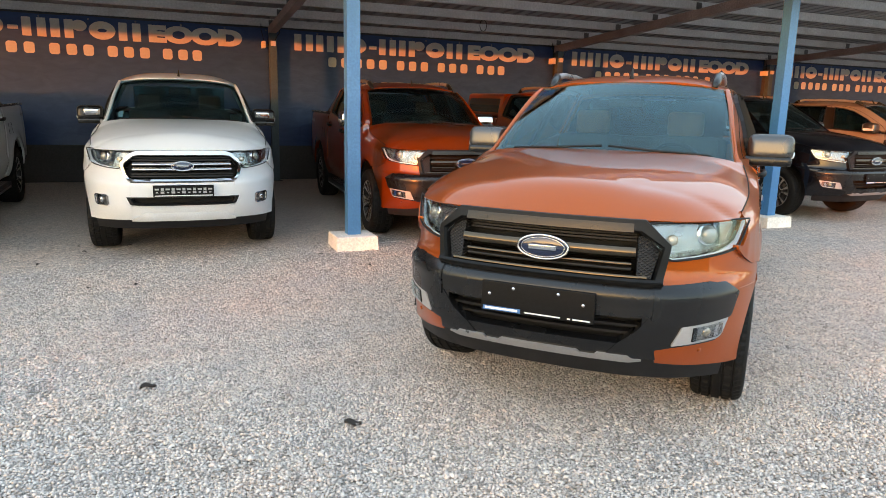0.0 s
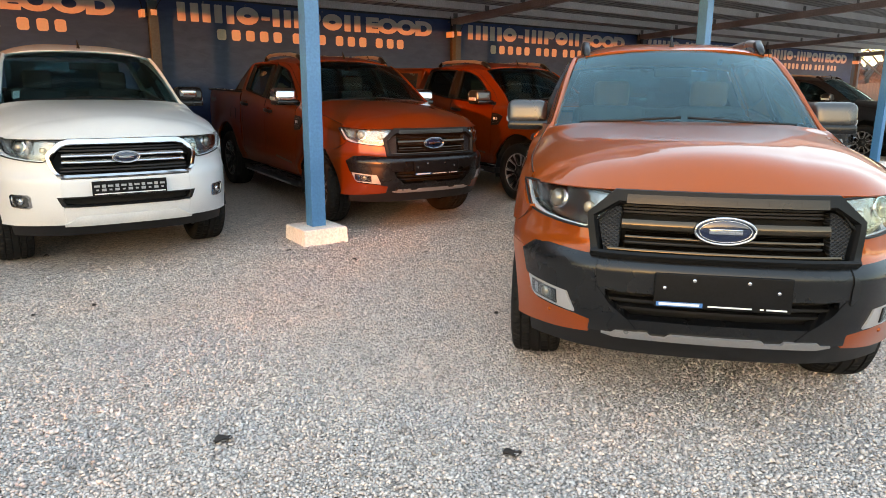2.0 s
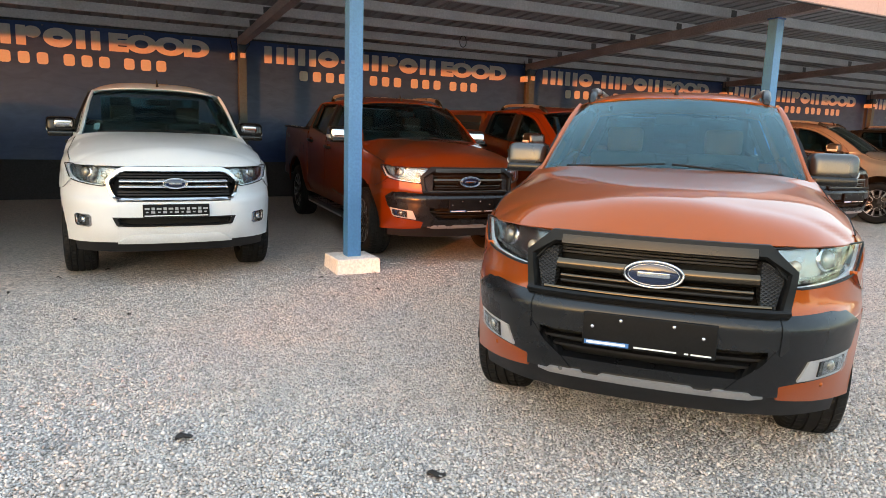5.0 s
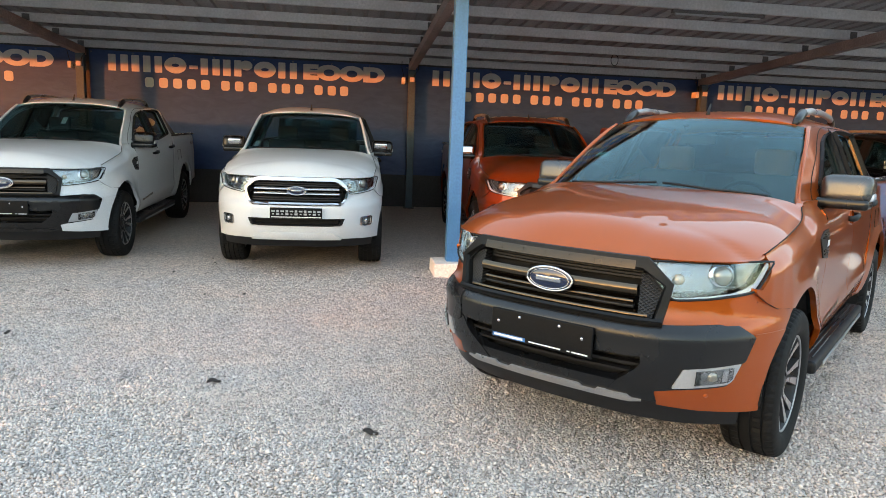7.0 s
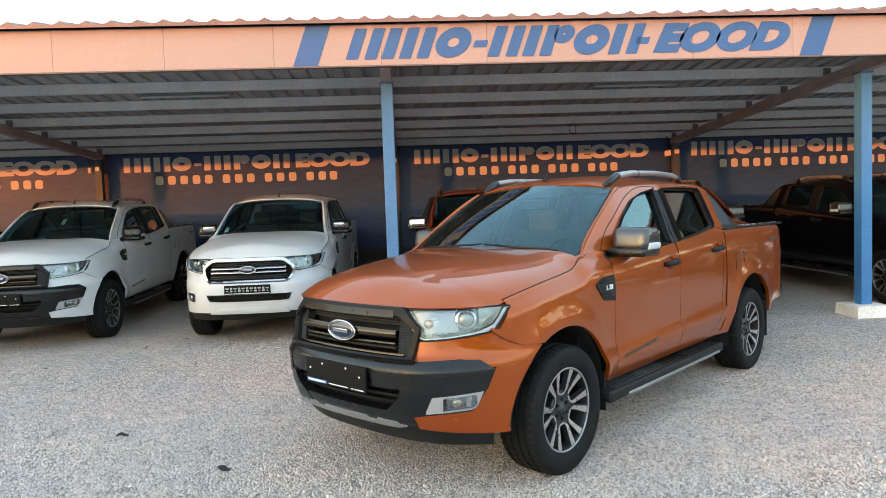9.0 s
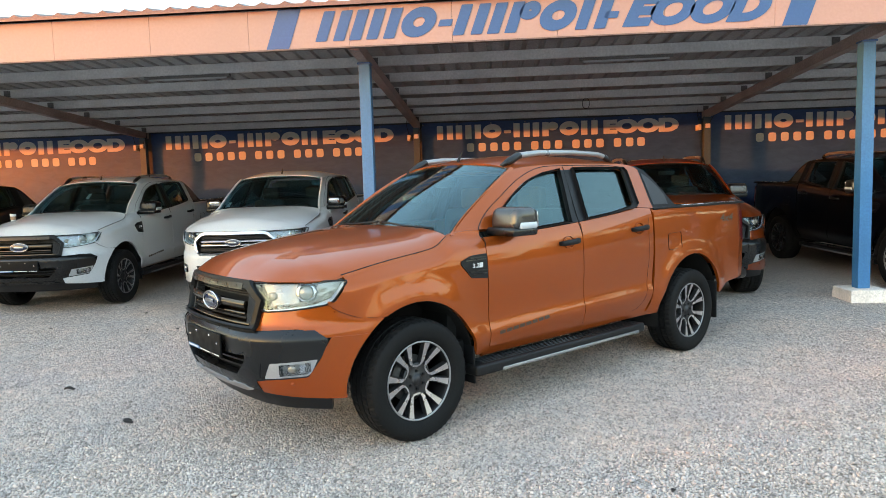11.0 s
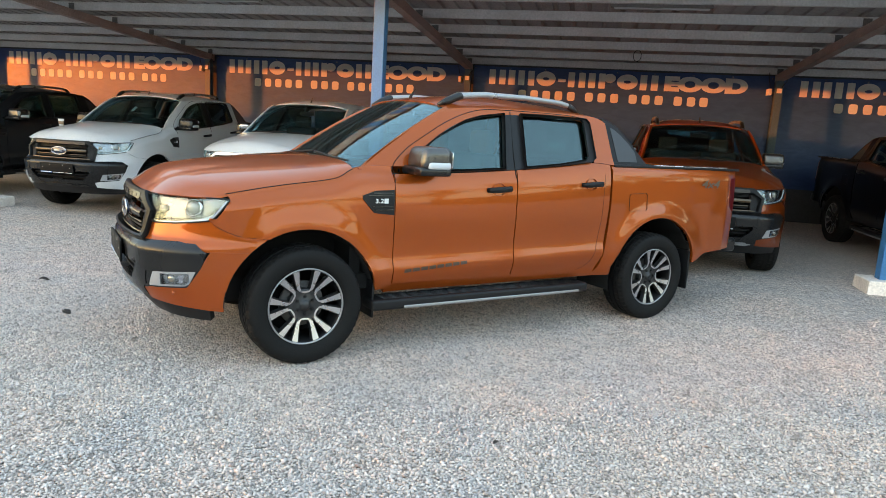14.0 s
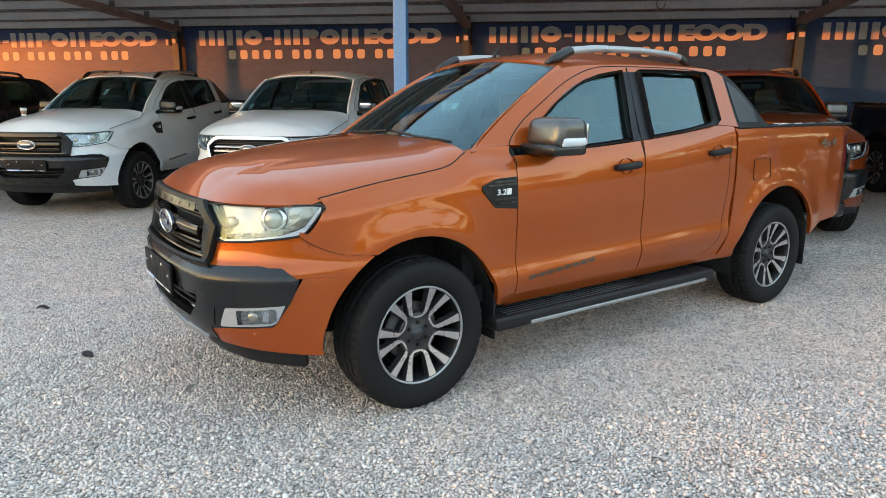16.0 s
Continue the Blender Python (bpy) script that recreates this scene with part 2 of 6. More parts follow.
def wall():
    tagged(box("wall_back", X0 - 0.1, X1 + 0.1, WALL_Y + 0.05, WALL_Y + 0.3, 0, 3.17, WALL), "dark plastered back wall of the open shelter", "wall", kind="structure")


def post(i):
    x = POST_X + i * BAY
    p = empty("shelter_post", pose(x, POST_Y, 0))
    box("column", -0.073, 0.073, -0.073, 0.073, 0.2, 3.205, BLUE_PAINT, p, 0.008, "square steel column painted light blue")
    box("cap_plate", -0.085, 0.085, -0.085, 0.085, 3.206, 3.228, SIGN_BLUE, p, 0.004)
    verts, faces = [], []
    for k, (r, z) in enumerate(((0.235, 0), (0.225, 0.19), (0.215, 0.2), (0.0, 0.2))):
        verts += [(-r, -r, z), (r, -r, z), (r, r, z), (-r, r, z)]
    for k in range(3):
        for a in range(4):
            faces.append((k * 4 + a, k * 4 + (a + 1) % 4, k * 4 + 4 + (a + 1) % 4, k * 4 + 4 + a))
    solid("plinth", mesh_of("plinth", verts, faces), CONCRETE, p, "whitewashed concrete foot block")
    tagged(p, "light blue square steel post on white concrete block", "post", "posts of the shelter")
    q = empty("wall_post", pose(x, WALL_Y - 0.16, 0))
    box("column", -0.068, 0.068, -0.06, 0.06, 0, 2.94, WALL_POST, q, 0.006)
    box("base_plate", -0.11, 0.11, -0.11, 0.11, 0.19, 0.21, GREY_STEEL, q)
    tagged(q, "dark blue-grey square steel post at the back wall", "post", "posts at the wall")
    # rafter from the front post to the wall post
    y0, y1 = FASCIA_Y + 0.075, WALL_Y - 0.02
    verts, w = [], 0.06
    for y in (y0, y1):
        z1 = ceil_z(y) - 0.137
        verts += [(x - w, y, z1 - 0.135), (x + w, y, z1 - 0.135), (x + w, y, z1), (x - w, y, z1)]
    faces = [(0, 1, 2, 3), (7, 6, 5, 4), (0, 4, 5, 1), (1, 5, 6, 2), (2, 6, 7, 3), (3, 7, 4, 0)]
    tagged(solid("rafter", mesh_of("rafter", verts, faces), RUST_STEEL), "red-brown primed steel rafter under the roof", "beam", "rafters of the shelter")


def purlin(y):
    """A folded steel strip with a lip, lying across the rafters."""
    z = ceil_z(y) - 0.004
    prof = [(-0.03, 0), (-0.03, -0.132), (0.028, -0.132), (0.028, -0.114), (0.025, -0.114), (0.025, -0.129), (-0.027, -0.129), (-0.027, 0)]
    p = empty("purlin", pose(0, y, z))
    n = len(prof)
    ends = [X0] + [POST_X + k * BAY for k in range(-2, 4)] + [X1]
    faces = [(k, (k + 1) % n, n + (k + 1) % n, n + k) for k in range(n)] + [tuple(range(n))[::-1], tuple(range(n, 2 * n))]
    for x0, x1 in zip(ends, ends[1:]):
        solid("section", mesh_of("section", [(x, a, b) for x in (x0 + 0.002, x1 - 0.002) for a, b in prof], faces), PURLIN, p)
    for x in ends[1:-1]:
        box("cleat", x - 0.055, x + 0.055, -0.036, -0.0305, -0.120, -0.020, GREY_STEEL, p, 0.002)
    tagged(p, "pale grey folded steel purlin under the roof sheet", "beam", "purlins of the shelter")


def roof():
    """Ribbed sheet, ribs running down the slope."""
    rib = 0.235
    n = int((X1 - X0) / rib)
    xs = []
    for i in range(n):
        x = X0 + i * rib
        xs += [(x, 0), (x + 0.15, 0), (x + 0.168, 0.030), (x + 0.217, 0.030)]
    xs.append((X0 + n * rib, 0))
    y0, y1 = FASCIA_Y + 0.075, WALL_Y + 0.5
    verts = [(x, y, ceil_z(y) + h) for y in (y0, y1) for x, h in xs]
    m = len(xs)
    faces = [(i, m + i, m + i + 1, i + 1) for i in range(m - 1)]
    tagged(solid("ceiling", mesh_of("ceiling", verts, faces), SHEET), "grey ribbed underside of the metal roof sheet", "roof", kind="structure")
    # wavy tile sheet on top, seen at its front edge
    wave, k = 0.272, 8
    nx = int((X1 - X0) / wave) * k
    verts, faces = [], []
    rows = ((FASCIA_Y - 0.10, 3.735), (FASCIA_Y - 0.10, 3.775), (FASCIA_Y + 0.25, 3.845), (WALL_Y + 0.6, 3.55))
    for j, (y, z) in enumerate(rows):
        for i in range(nx + 1):
            x = X0 + (X1 - X0) * i / nx
            up = 0.036 * max(0.0, math.cos((i % k) / k * 2 * math.pi)) ** 2
            verts.append((x, y, z + (up if j else 0)))
    for j in range(len(rows) - 1):
        for i in range(nx):
            a = j * (nx + 1) + i
            faces.append((a, a + nx + 1, a + nx + 2, a + 1))
    tagged(solid("roof", mesh_of("roof", verts, faces), TILE_TOP), "brown wavy metal tile roof edge", "roof", kind="structure")


def fascia():
    f = empty("trim_fascia")
    x = 0.61 - 15 * 1.2
    while x < X1:
        w = min(1.2, X1 - x)
        box("fascia_panel", max(x, X0) + 0.0015, x + w - 0.0015, FASCIA_Y, FASCIA_Y + 0.05, 3.285, 3.74, FASCIA, f, 0.004)
        x += w
    box("fascia_backing", X0, X1, FASCIA_Y + 0.052, FASCIA_Y + 0.07, 3.29, 3.735, DARK, f)
    box("drip_edge", X0, X1, FASCIA_Y - 0.012, FASCIA_Y + 0.06, 3.268, 3.284, GREY_STEEL, f, 0.003)
    tagged(f, "cream sheet-metal fascia along the roof edge", "fascia", kind="structure")


ground(), wall(), roof(), fascia()
for i in range(-3, 5):
    post(i)
for i in range(7):
    purlin(6.87 + 1.07 * i)

# ---- pickup trucks ----
# local frame: x ahead from the front axle, y to the truck's left, z up from the ground
def chain(points, n=160):
    """A smooth curve through points, as a dense table."""
    p = np.array(points, float)
    q = np.vstack([2 * p[0] - p[1], p, 2 * p[-1] - p[-2]])
    out = []
    per = max(2, n // (len(p) - 1))
    for i in range(1, len(q) - 2):
        t = np.linspace(0, 1, per, endpoint=False)[:, None]
        a, b, c, d = q[i - 1], q[i], q[i + 1], q[i + 2]
        out.append(0.5 * (2 * b + (c - a) * t + (2 * a - 5 * b + 4 * c - d) * t ** 2 + (3 * b - a - 3 * c + d) * t ** 3))
    return np.vstack(out + [p[-1:]])


def curve_of(*points):
    """z over x through the points, smooth; x may run either way."""
    t = chain(sorted(points))
    return lambda x: np.interp(x, t[:, 0], t[:, 1])


def line_of(*points):
    t = np.array(sorted(points), float)
    return lambda x: np.interp(x, t[:, 0], t[:, 1])


def ease(a, b, v):
    t = np.clip((np.asarray(v, float) - a) / (b - a), 0, 1)
    return t * t * (3 - 2 * t)


DOOR_T = curve_of((0.38, 0.83), (0.46, 0.880), (0.53, 0.912), (0.585, 0.926), (0.615, 0.927), (0.645, 0.919), (0.69, 0.911), (0.80, 0.911), (0.95, 0.917), (1.08, 0.914), (1.18, 0.902), (1.25, 0.884), (1.29, 0.864),
                  (1.34, 0.838), (1.45, 0.790), (1.60, 0.722), (1.72, 0.662), (1.80, 0.61))
BED_T = curve_of((0.45, 0.875), (0.56, 0.905), (0.70, 0.918), (0.9, 0.92), (1.05, 0.918), (1.2, 0.91), (1.30, 0.902), (1.345, 0.892), (1.362, 0.868))
ARCHES = ((0.02, 0.405, 0.50), (-3.22, 0.41, 0.52))


def flare(x, z):
    out = 0
    for cx, cz, r in ARCHES:
        d = np.hypot(x - cx, z - cz) - r
        out = out + 0.026 * np.exp(-(np.maximum(d, 0) / 0.11) ** 2) * ease(1.15, 0.95, z)
    return out


def side_y(x, z):
    rise = np.interp(x, [-2.7, -0.8, 0.6], [0.105, 0.0, -0.02])
    low = np.interp(x, [-2.6, -0.6], [0.055, 0.0]) * ease(0.45, 0.55, z) * ease(0.95, 0.75, z)
    y = DOOR_T(z - rise * ease(1.0, 1.25, z) - low) + flare(x, z)
    y = y - 0.075 * ease(-1.05, -0.38, x) * ease(1.22, 1.32, z)
    return y - np.interp(x, [0.1, 0.3, 0.4, 0.5, 0.6], [0, 0.004, 0.018, 0.042, 0.085])


def side(x, z):
    return np.stack([x, side_y(x, z), z], -1)


def bed_side(x, z):
    y = BED_T(z) + flare(x, z) - np.interp(x, [-4.36, -4.30, -4.15, -3.9], [0.10, 0.05, 0.012, 0.0])
    return np.stack([x, y, z], -1)


HOOD_Z = curve_of((0.60, 1.092), (0.53, 1.108), (0.30, 1.152), (0.13, 1.178), (-0.1, 1.205), (-0.22, 1.228), (-0.33, 1.282), (-0.45, 1.305), (-0.62, 1.31))
HOOD_Y = curve_of((0.60, 0.795), (0.53, 0.822), (0.30, 0.846), (0.13, 0.850), (-0.2, 0.835), (-0.33, 0.806), (-0.45, 0.800), (-0.62, 0.842))


def fender(x, z):
    w = ease(-0.11, 0.0, z - HOOD_Z(x)) ** 1.4
    return np.stack([x, side_y(x, z) * (1 - w) + HOOD_Y(x) * w, z], -1)


NOSE = [(0.1, 0.944), (0.25, 0.935), (0.40, 0.917), (0.55, 0.866), (0.70, 0.790), (0.83, 0.685), (0.925, 0.56), (0.972, 0.41), (0.994, 0.2)]
PLAN = chain([(x, -y) for x, y in NOSE] + [(1.0, 0.0)] + NOSE[::-1], 900)
PLAN_S = np.concatenate([[0], np.cumsum(np.hypot(*np.diff(PLAN, axis=0).T))])
PLAN_S = (PLAN_S - PLAN_S[-1] / 2) / 1.03
NOSE_IN = curve_of((0.25, 0.22), (0.35, 0.12), (0.45, 0.05), (0.55, 0.012), (0.65, 0.0), (0.76, 0.0), (0.80, 0.012), (0.84, 0.042), (0.95, 0.062), (1.05, 0.085), (1.10, 0.105), (1.14, 0.14))


def nose_at(off):
    def f(s, z):
        x, y = np.interp(s, PLAN_S, PLAN[:, 0]), np.interp(s, PLAN_S, PLAN[:, 1])
        e = 1e-3
        tx, ty = np.interp(s + e, PLAN_S, PLAN[:, 0]) - x, np.interp(s + e, PLAN_S, PLAN[:, 1]) - y
        n = np.hypot(tx, ty) + 1e-12
        nx, ny = ty / n, -tx / n
        high, low = np.interp(np.abs(s), [0.75, 1.0, 1.25], [1, 0.55, 0.15]), np.interp(np.abs(s), [0.55, 0.85, 1.05], [1, 0.5, 0.08])
        d = off - NOSE_IN(z) * np.where(z < 0.68, low, high)
        return np.stack([x + nx * d, y + ny * d, z], -1)
    return f


def convex(off, zc, half, high):
    """The nose's plan with an upright, rounded cross-section: for bars and lips."""
    return lambda s, z: nose_at(off + NOSE_IN(z) - NOSE_IN(zc) + high * (1 - ((z - zc) / half) ** 2))(s, z)


def arch_s(z):
    """Where the front arch ends the bumper, along the nose."""
    x = 0.02 + np.sqrt(np.maximum(0.5 ** 2 - (z - 0.405) ** 2, 1e-4))
    s = np.linspace(0.8, 1.5, 200)
    return np.interp(-x, -np.interp(s, PLAN_S, PLAN[:, 0]), s)


def patch(fn, a0, a1, bot, top, na=12, nb=8, thick=0.02, left=None, right=None, closed=False):
    """A panel over a0..a1 between the lines bot(a) and top(a), laid on the surface fn(a, b), with turned-in edges."""
    bot_f, top_f = (bot if callable(bot) else (lambda a: 0 * a + bot)), (top if callable(top) else (lambda a: 0 * a + top))
    u, v = np.meshgrid(np.linspace(0, 1, na + 1), np.linspace(0, 1, nb + 1), indexing="ij")
    a = a0 + (a1 - a0) * u
    b = bot_f(a) + (top_f(a) - bot_f(a)) * v
    if left or right:
        for _ in range(8):
            l, r = (left(b) if left else a0), (right(b) if right else a1)
            a = l + (r - l) * u
            b = bot_f(a) + (top_f(a) - bot_f(a)) * v
    p = fn(a, b)
    e = 2e-3
    nrm = np.cross(fn(a + e, b) - fn(a - e, b), fn(a, b + e) - fn(a, b - e))
    nrm /= np.linalg.norm(nrm, axis=-1, keepdims=True) + 1e-12
    hint = p - np.array([-1.6, 0, 0.8])
    hint[..., 0] *= 0.35
    if np.mean(np.sum(nrm * hint, -1)) < 0:
        nrm = -nrm
        flip = True
    else:
        flip = False
    n2 = nb + 1
    verts = p.reshape(-1, 3).tolist()
    idx = lambda i, j: i * n2 + j
    faces = [(idx(i, j), idx(i + 1, j), idx(i + 1, j + 1), idx(i, j + 1)) for i in range(na) for j in range(nb)]
    smooth = len(faces)
    ring = [(i, 0) for i in range(na)] + [(na, j) for j in range(nb)] + [(i, nb) for i in range(na, 0, -1)] + [(0, j) for j in range(nb, 0, -1)]
    m = len(ring)
    base = len(verts)
    verts += [p[i, j].tolist() for i, j in ring] + [(p[i, j] - nrm[i, j] * thick).tolist() for i, j in ring]
    for k in range(m):
        faces.append((base + (k + 1) % m, base + k, base + m + k, base + m + (k + 1) % m))
    if closed:
        back = len(verts)
        verts += (p - nrm * thick).reshape(-1, 3).tolist()
        faces += [(back + idx(i, j), back + idx(i, j + 1), back + idx(i + 1, j + 1), back + idx(i + 1, j)) for i in range(na) for j in range(nb)]
    if flip:
        faces = [f[::-1] for f in faces]
    me = mesh_of("panel", verts, faces)
    flags = [k < smooth or k >= smooth + m for k in range(len(faces))]
    me.polygons.foreach_set("use_smooth", flags)
    return me


def frame_ring(fn, outer, inner, proud=0.015, per=8, back=0.03, soft=0.25):
    """A closed frame between two polygons with as many corners, on the surface fn, raised by proud."""
    def dense(poly):
        poly = np.array(poly, float)
        nxt = np.roll(poly, -1, 0)
        t = np.linspace(0, 1, per, endpoint=False)
        return np.concatenate([poly[i] + (nxt[i] - poly[i]) * t[:, None] for i in range(len(poly))])
    o, q = dense(outer), dense(inner)
    loops = []
    for w, d in ((0, -back), (0, proud * 0.4), (soft * 0.5, proud), (1 - soft * 0.5, proud), (1, proud * 0.2), (1, -back)):
        c = o + (q - o) * w
        p = fn(c[:, 0], c[:, 1])
        e = 2e-3
        nrm = np.cross(fn(c[:, 0] + e, c[:, 1]) - fn(c[:, 0] - e, c[:, 1]), fn(c[:, 0], c[:, 1] + e) - fn(c[:, 0], c[:, 1] - e))
        nrm /= np.linalg.norm(nrm, axis=-1, keepdims=True)
        loops.append(p + nrm * d)
    n = len(o)
    verts = np.concatenate(loops)
    faces = []
    for k in range(len(loops) - 1):
        for i in range(n):
            faces.append((k * n + i, (k + 1) * n + i, (k + 1) * n + (i + 1) % n, k * n + (i + 1) % n))
    # orientation follows the polygon's turn
    area = np.sum(o[:, 0] * np.roll(o[:, 1], -1) - np.roll(o[:, 0], -1) * o[:, 1])
    if area > 0:
        faces = [f[::-1] for f in faces]
    return mesh_of("frame", verts.tolist(), faces)


def tube(points, radius, sides=8, squash=(1, 1), cyclic=False):
    p = [Vector(v) for v in points]
    verts, faces, n = [], [], len(p)
    for i, c in enumerate(p):
        d = (p[(i + 1) % n] - p[i - 1]) if cyclic else (p[min(i + 1, n - 1)] - p[max(i - 1, 0)])
        d.normalize()
        a = d.cross(Vector((0, 0, 1)))
        a = a.normalized() if a.length > 1e-4 else Vector((0, 1, 0))
        b = a.cross(d)
        r = radius[i] if isinstance(radius, (list, tuple)) else radius
        for k in range(sides):
            t = 2 * math.pi * k / sides
            verts.append(c + a * math.cos(t) * r * squash[0] + b * math.sin(t) * r * squash[1])
    for i in range(n if cyclic else n - 1):
        for k in range(sides):
            j = (i + 1) % n
            faces.append((i * sides + k, i * sides + (k + 1) % sides, j * sides + (k + 1) % sides, j * sides + k))
    if not cyclic:
        faces += [tuple(range(sides))[::-1], tuple((n - 1) * sides + k for k in range(sides))]
    return mesh_of("tube", verts, faces, True)


def lathe(profile, segments=64, warp=None):
    """Turns (radius, y) points round the y axis."""
    verts, faces, m = [], [], len(profile)
    for i in range(segments):
        t = 2 * math.pi * i / segments
        for k, (r, y) in enumerate(profile):
            rr = r + (warp(i, k, r, y) if warp else 0)
            verts.append((rr * math.sin(t), y, rr * math.cos(t)))
    for i in range(segments):
        j = (i + 1) % segments
        for k in range(m - 1):
            faces.append((i * m + k, i * m + k + 1, j * m + k + 1, j * m + k))
    return mesh_of("turned", verts, faces, True)


def mesh_from_bm(bm, smooth=False):
    me = bpy.data.meshes.new("part")
    bmesh.ops.recalc_face_normals(bm, faces=bm.faces[:])
    bm.to_mesh(me)
    bm.free()
    if smooth:
        me.polygons.foreach_set("use_smooth", [True] * len(me.polygons))
    return me


def rounded(cx, cy, cz, sx, sy, sz, bevel, segments=4, taper=None):
    bm = bmesh.new()
    bmesh.ops.create_cube(bm, size=1)
    for v in bm.verts:
        v.co = Vector((v.co.x * sx, v.co.y * sy, v.co.z * sz))
        if taper:
            taper(v.co)
    bmesh.ops.bevel(bm, geom=bm.edges[:], offset=bevel, segments=segments, affect="EDGES", profile=0.6)
    for v in bm.verts:
        v.co += Vector((cx, cy, cz))
    return mesh_from_bm(bm, True)


def flipped(me):
    """The mirror image across the truck's middle."""
    m = me.copy()
    co = np.empty(len(m.vertices) * 3)
    m.vertices.foreach_get("co", co)
    co = co.reshape(-1, 3)
    co[:, 1] *= -1
    m.vertices.foreach_set("co", co.ravel())
    m.flip_normals()
    m.update()
    return m


# window and roof lines of the cab
BELT = curve_of((-0.40, 1.262), (-0.60, 1.262), (-0.84, 1.270), (-1.2, 1.285), (-1.63, 1.312), (-2.1, 1.352), (-2.42, 1.386), (-2.66, 1.372))
ROOF_Z = curve_of((-0.40, 1.285), (-0.55, 1.395), (-0.7, 1.498), (-0.85, 1.592), (-1.0, 1.676), (-1.1, 1.718), (-1.2, 1.738), (-1.4, 1.755), (-1.8, 1.766), (-2.3, 1.766), (-2.5, 1.760), (-2.6, 1.742), (-2.66, 1.71))
WIN_Z = curve_of((-0.79, 1.36), (-0.84, 1.415), (-1.0, 1.53), (-1.15, 1.612), (-1.25, 1.652), (-1.4, 1.692), (-1.58, 1.715), (-2.0, 1.728), (-2.3, 1.726), (-2.40, 1.712), (-2.46, 1.69))
BED_ARCH = lambda x: np.maximum(line_of((-4.40, 0.62), (-3.9, 0.585), (-3.75, 0.50), (-2.6, 0.48))(x), np.where(np.abs(x + 3.22) < 0.52, 0.41 + np.sqrt(np.maximum(0.52 ** 2 - (x + 3.22) ** 2, 0)), 0))
FENDER_LOW = lambda x: np.maximum(np.where(x > 0.1, line_of((0.1, 0.80), (0.25, 0.845), (0.42, 0.858), (0.52, 0.90), (0.60, 0.955))(x), 0.47),
                                  np.where(np.abs(x - 0.02) < 0.5, 0.405 + np.sqrt(np.maximum(0.25 - (x - 0.02) ** 2, 0)), 0))


def hood_mesh():
    def top(u, v):
        w = np.abs(u)
        x0, y0 = nose_at(0)(u * 1.04, 0 * u + 1.093)[..., 0], nose_at(0)(u * 1.04, 0 * u + 1.093)[..., 1]
        x1 = -0.345 + 0.012 * w ** 2
        x = x0 + (x1 - x0) * v
        ye = HOOD_Y(x) * np.sign(u)
        k = w ** 3
        y = (y0 + (u * 0.806 - y0) * v) * (1 - k) + ye * k
        zc = curve_of((-0.36, 1.340), (-0.1, 1.328), (0.2, 1.304), (0.5, 1.272), (0.75, 1.228), (0.85, 1.203), (0.95, 1.17))(x)
        ze = HOOD_Z(x) - 0.003
        ridge = 0.33 + 0.20 * v                     # crease from the lamp's inner corner to the windscreen pillar
        inner = np.clip(np.abs(y) / ridge, 0, 1)
        outer = np.clip((np.abs(y) - ridge) / (HOOD_Y(x) - ridge), 0, 1)
        drop = 0.22 + 0.02 * (1 - v)
        fall = drop * inner ** 2.2 * (1 - 0.35 * v) + (1 - drop * (1 - 0.35 * v)) * (0.58 * outer ** 1.25 + 0.42 * outer ** 5)
        z = zc + (ze - zc) * fall
        f = 1 - (1 - np.minimum(v / 0.20, 1)) ** 2.5
        return np.stack([x, y, 1.090 + (z - 1.090) * f], -1)
    me = patch(top, -1, 1, 0, 1, 84, 42, 0.008)
    return me


def windshield(u, v):
    y = u * (0.772 + (0.640 - 0.772) * v)
    x = -0.335 + (-1.065 + 0.335) * v - 0.05 * u ** 2 * (0.6 + 0.4 * v)
    z = 1.325 - 0.055 * u ** 2 * (1 - v) + (1.792 - 1.325) * v - 0.048 * u ** 2 * v + 0.022 * np.sin(np.pi * v)
    return np.stack([x, y, z], -1)


def pillar(u, v):
    """Between the windscreen's edge and the side of the cab."""
    a = windshield(0 * v + 1.0, v)
    x = a[..., 0] - 0.012
    b = side(x, ROOF_Z(x))
    t = u[..., None]
    mid = np.sin(np.pi * t) * np.array([0.006, 0.008, 0.010])
    return a * (1 - t) + b * t + mid


def roof_top(u, v):
    x = -1.06 + (-2.66 + 1.06) * v
    xe = x - 0.052 * (1 - v) * u ** 2
    edge = side_y(xe, ROOF_Z(xe))
    ze = ROOF_Z(xe)
    crown = curve_of((-2.70, 1.742), (-2.6, 1.782), (-2.4, 1.818), (-1.9, 1.858), (-1.5, 1.858), (-1.2, 1.824), (-1.05, 1.788))(xe)
    w = np.abs(u)
    y = edge * np.sign(u) * (w ** 0.92)
    z = ze + (crown - ze) * (1 - w ** 3.2)
    return np.stack([xe, y, z], -1)


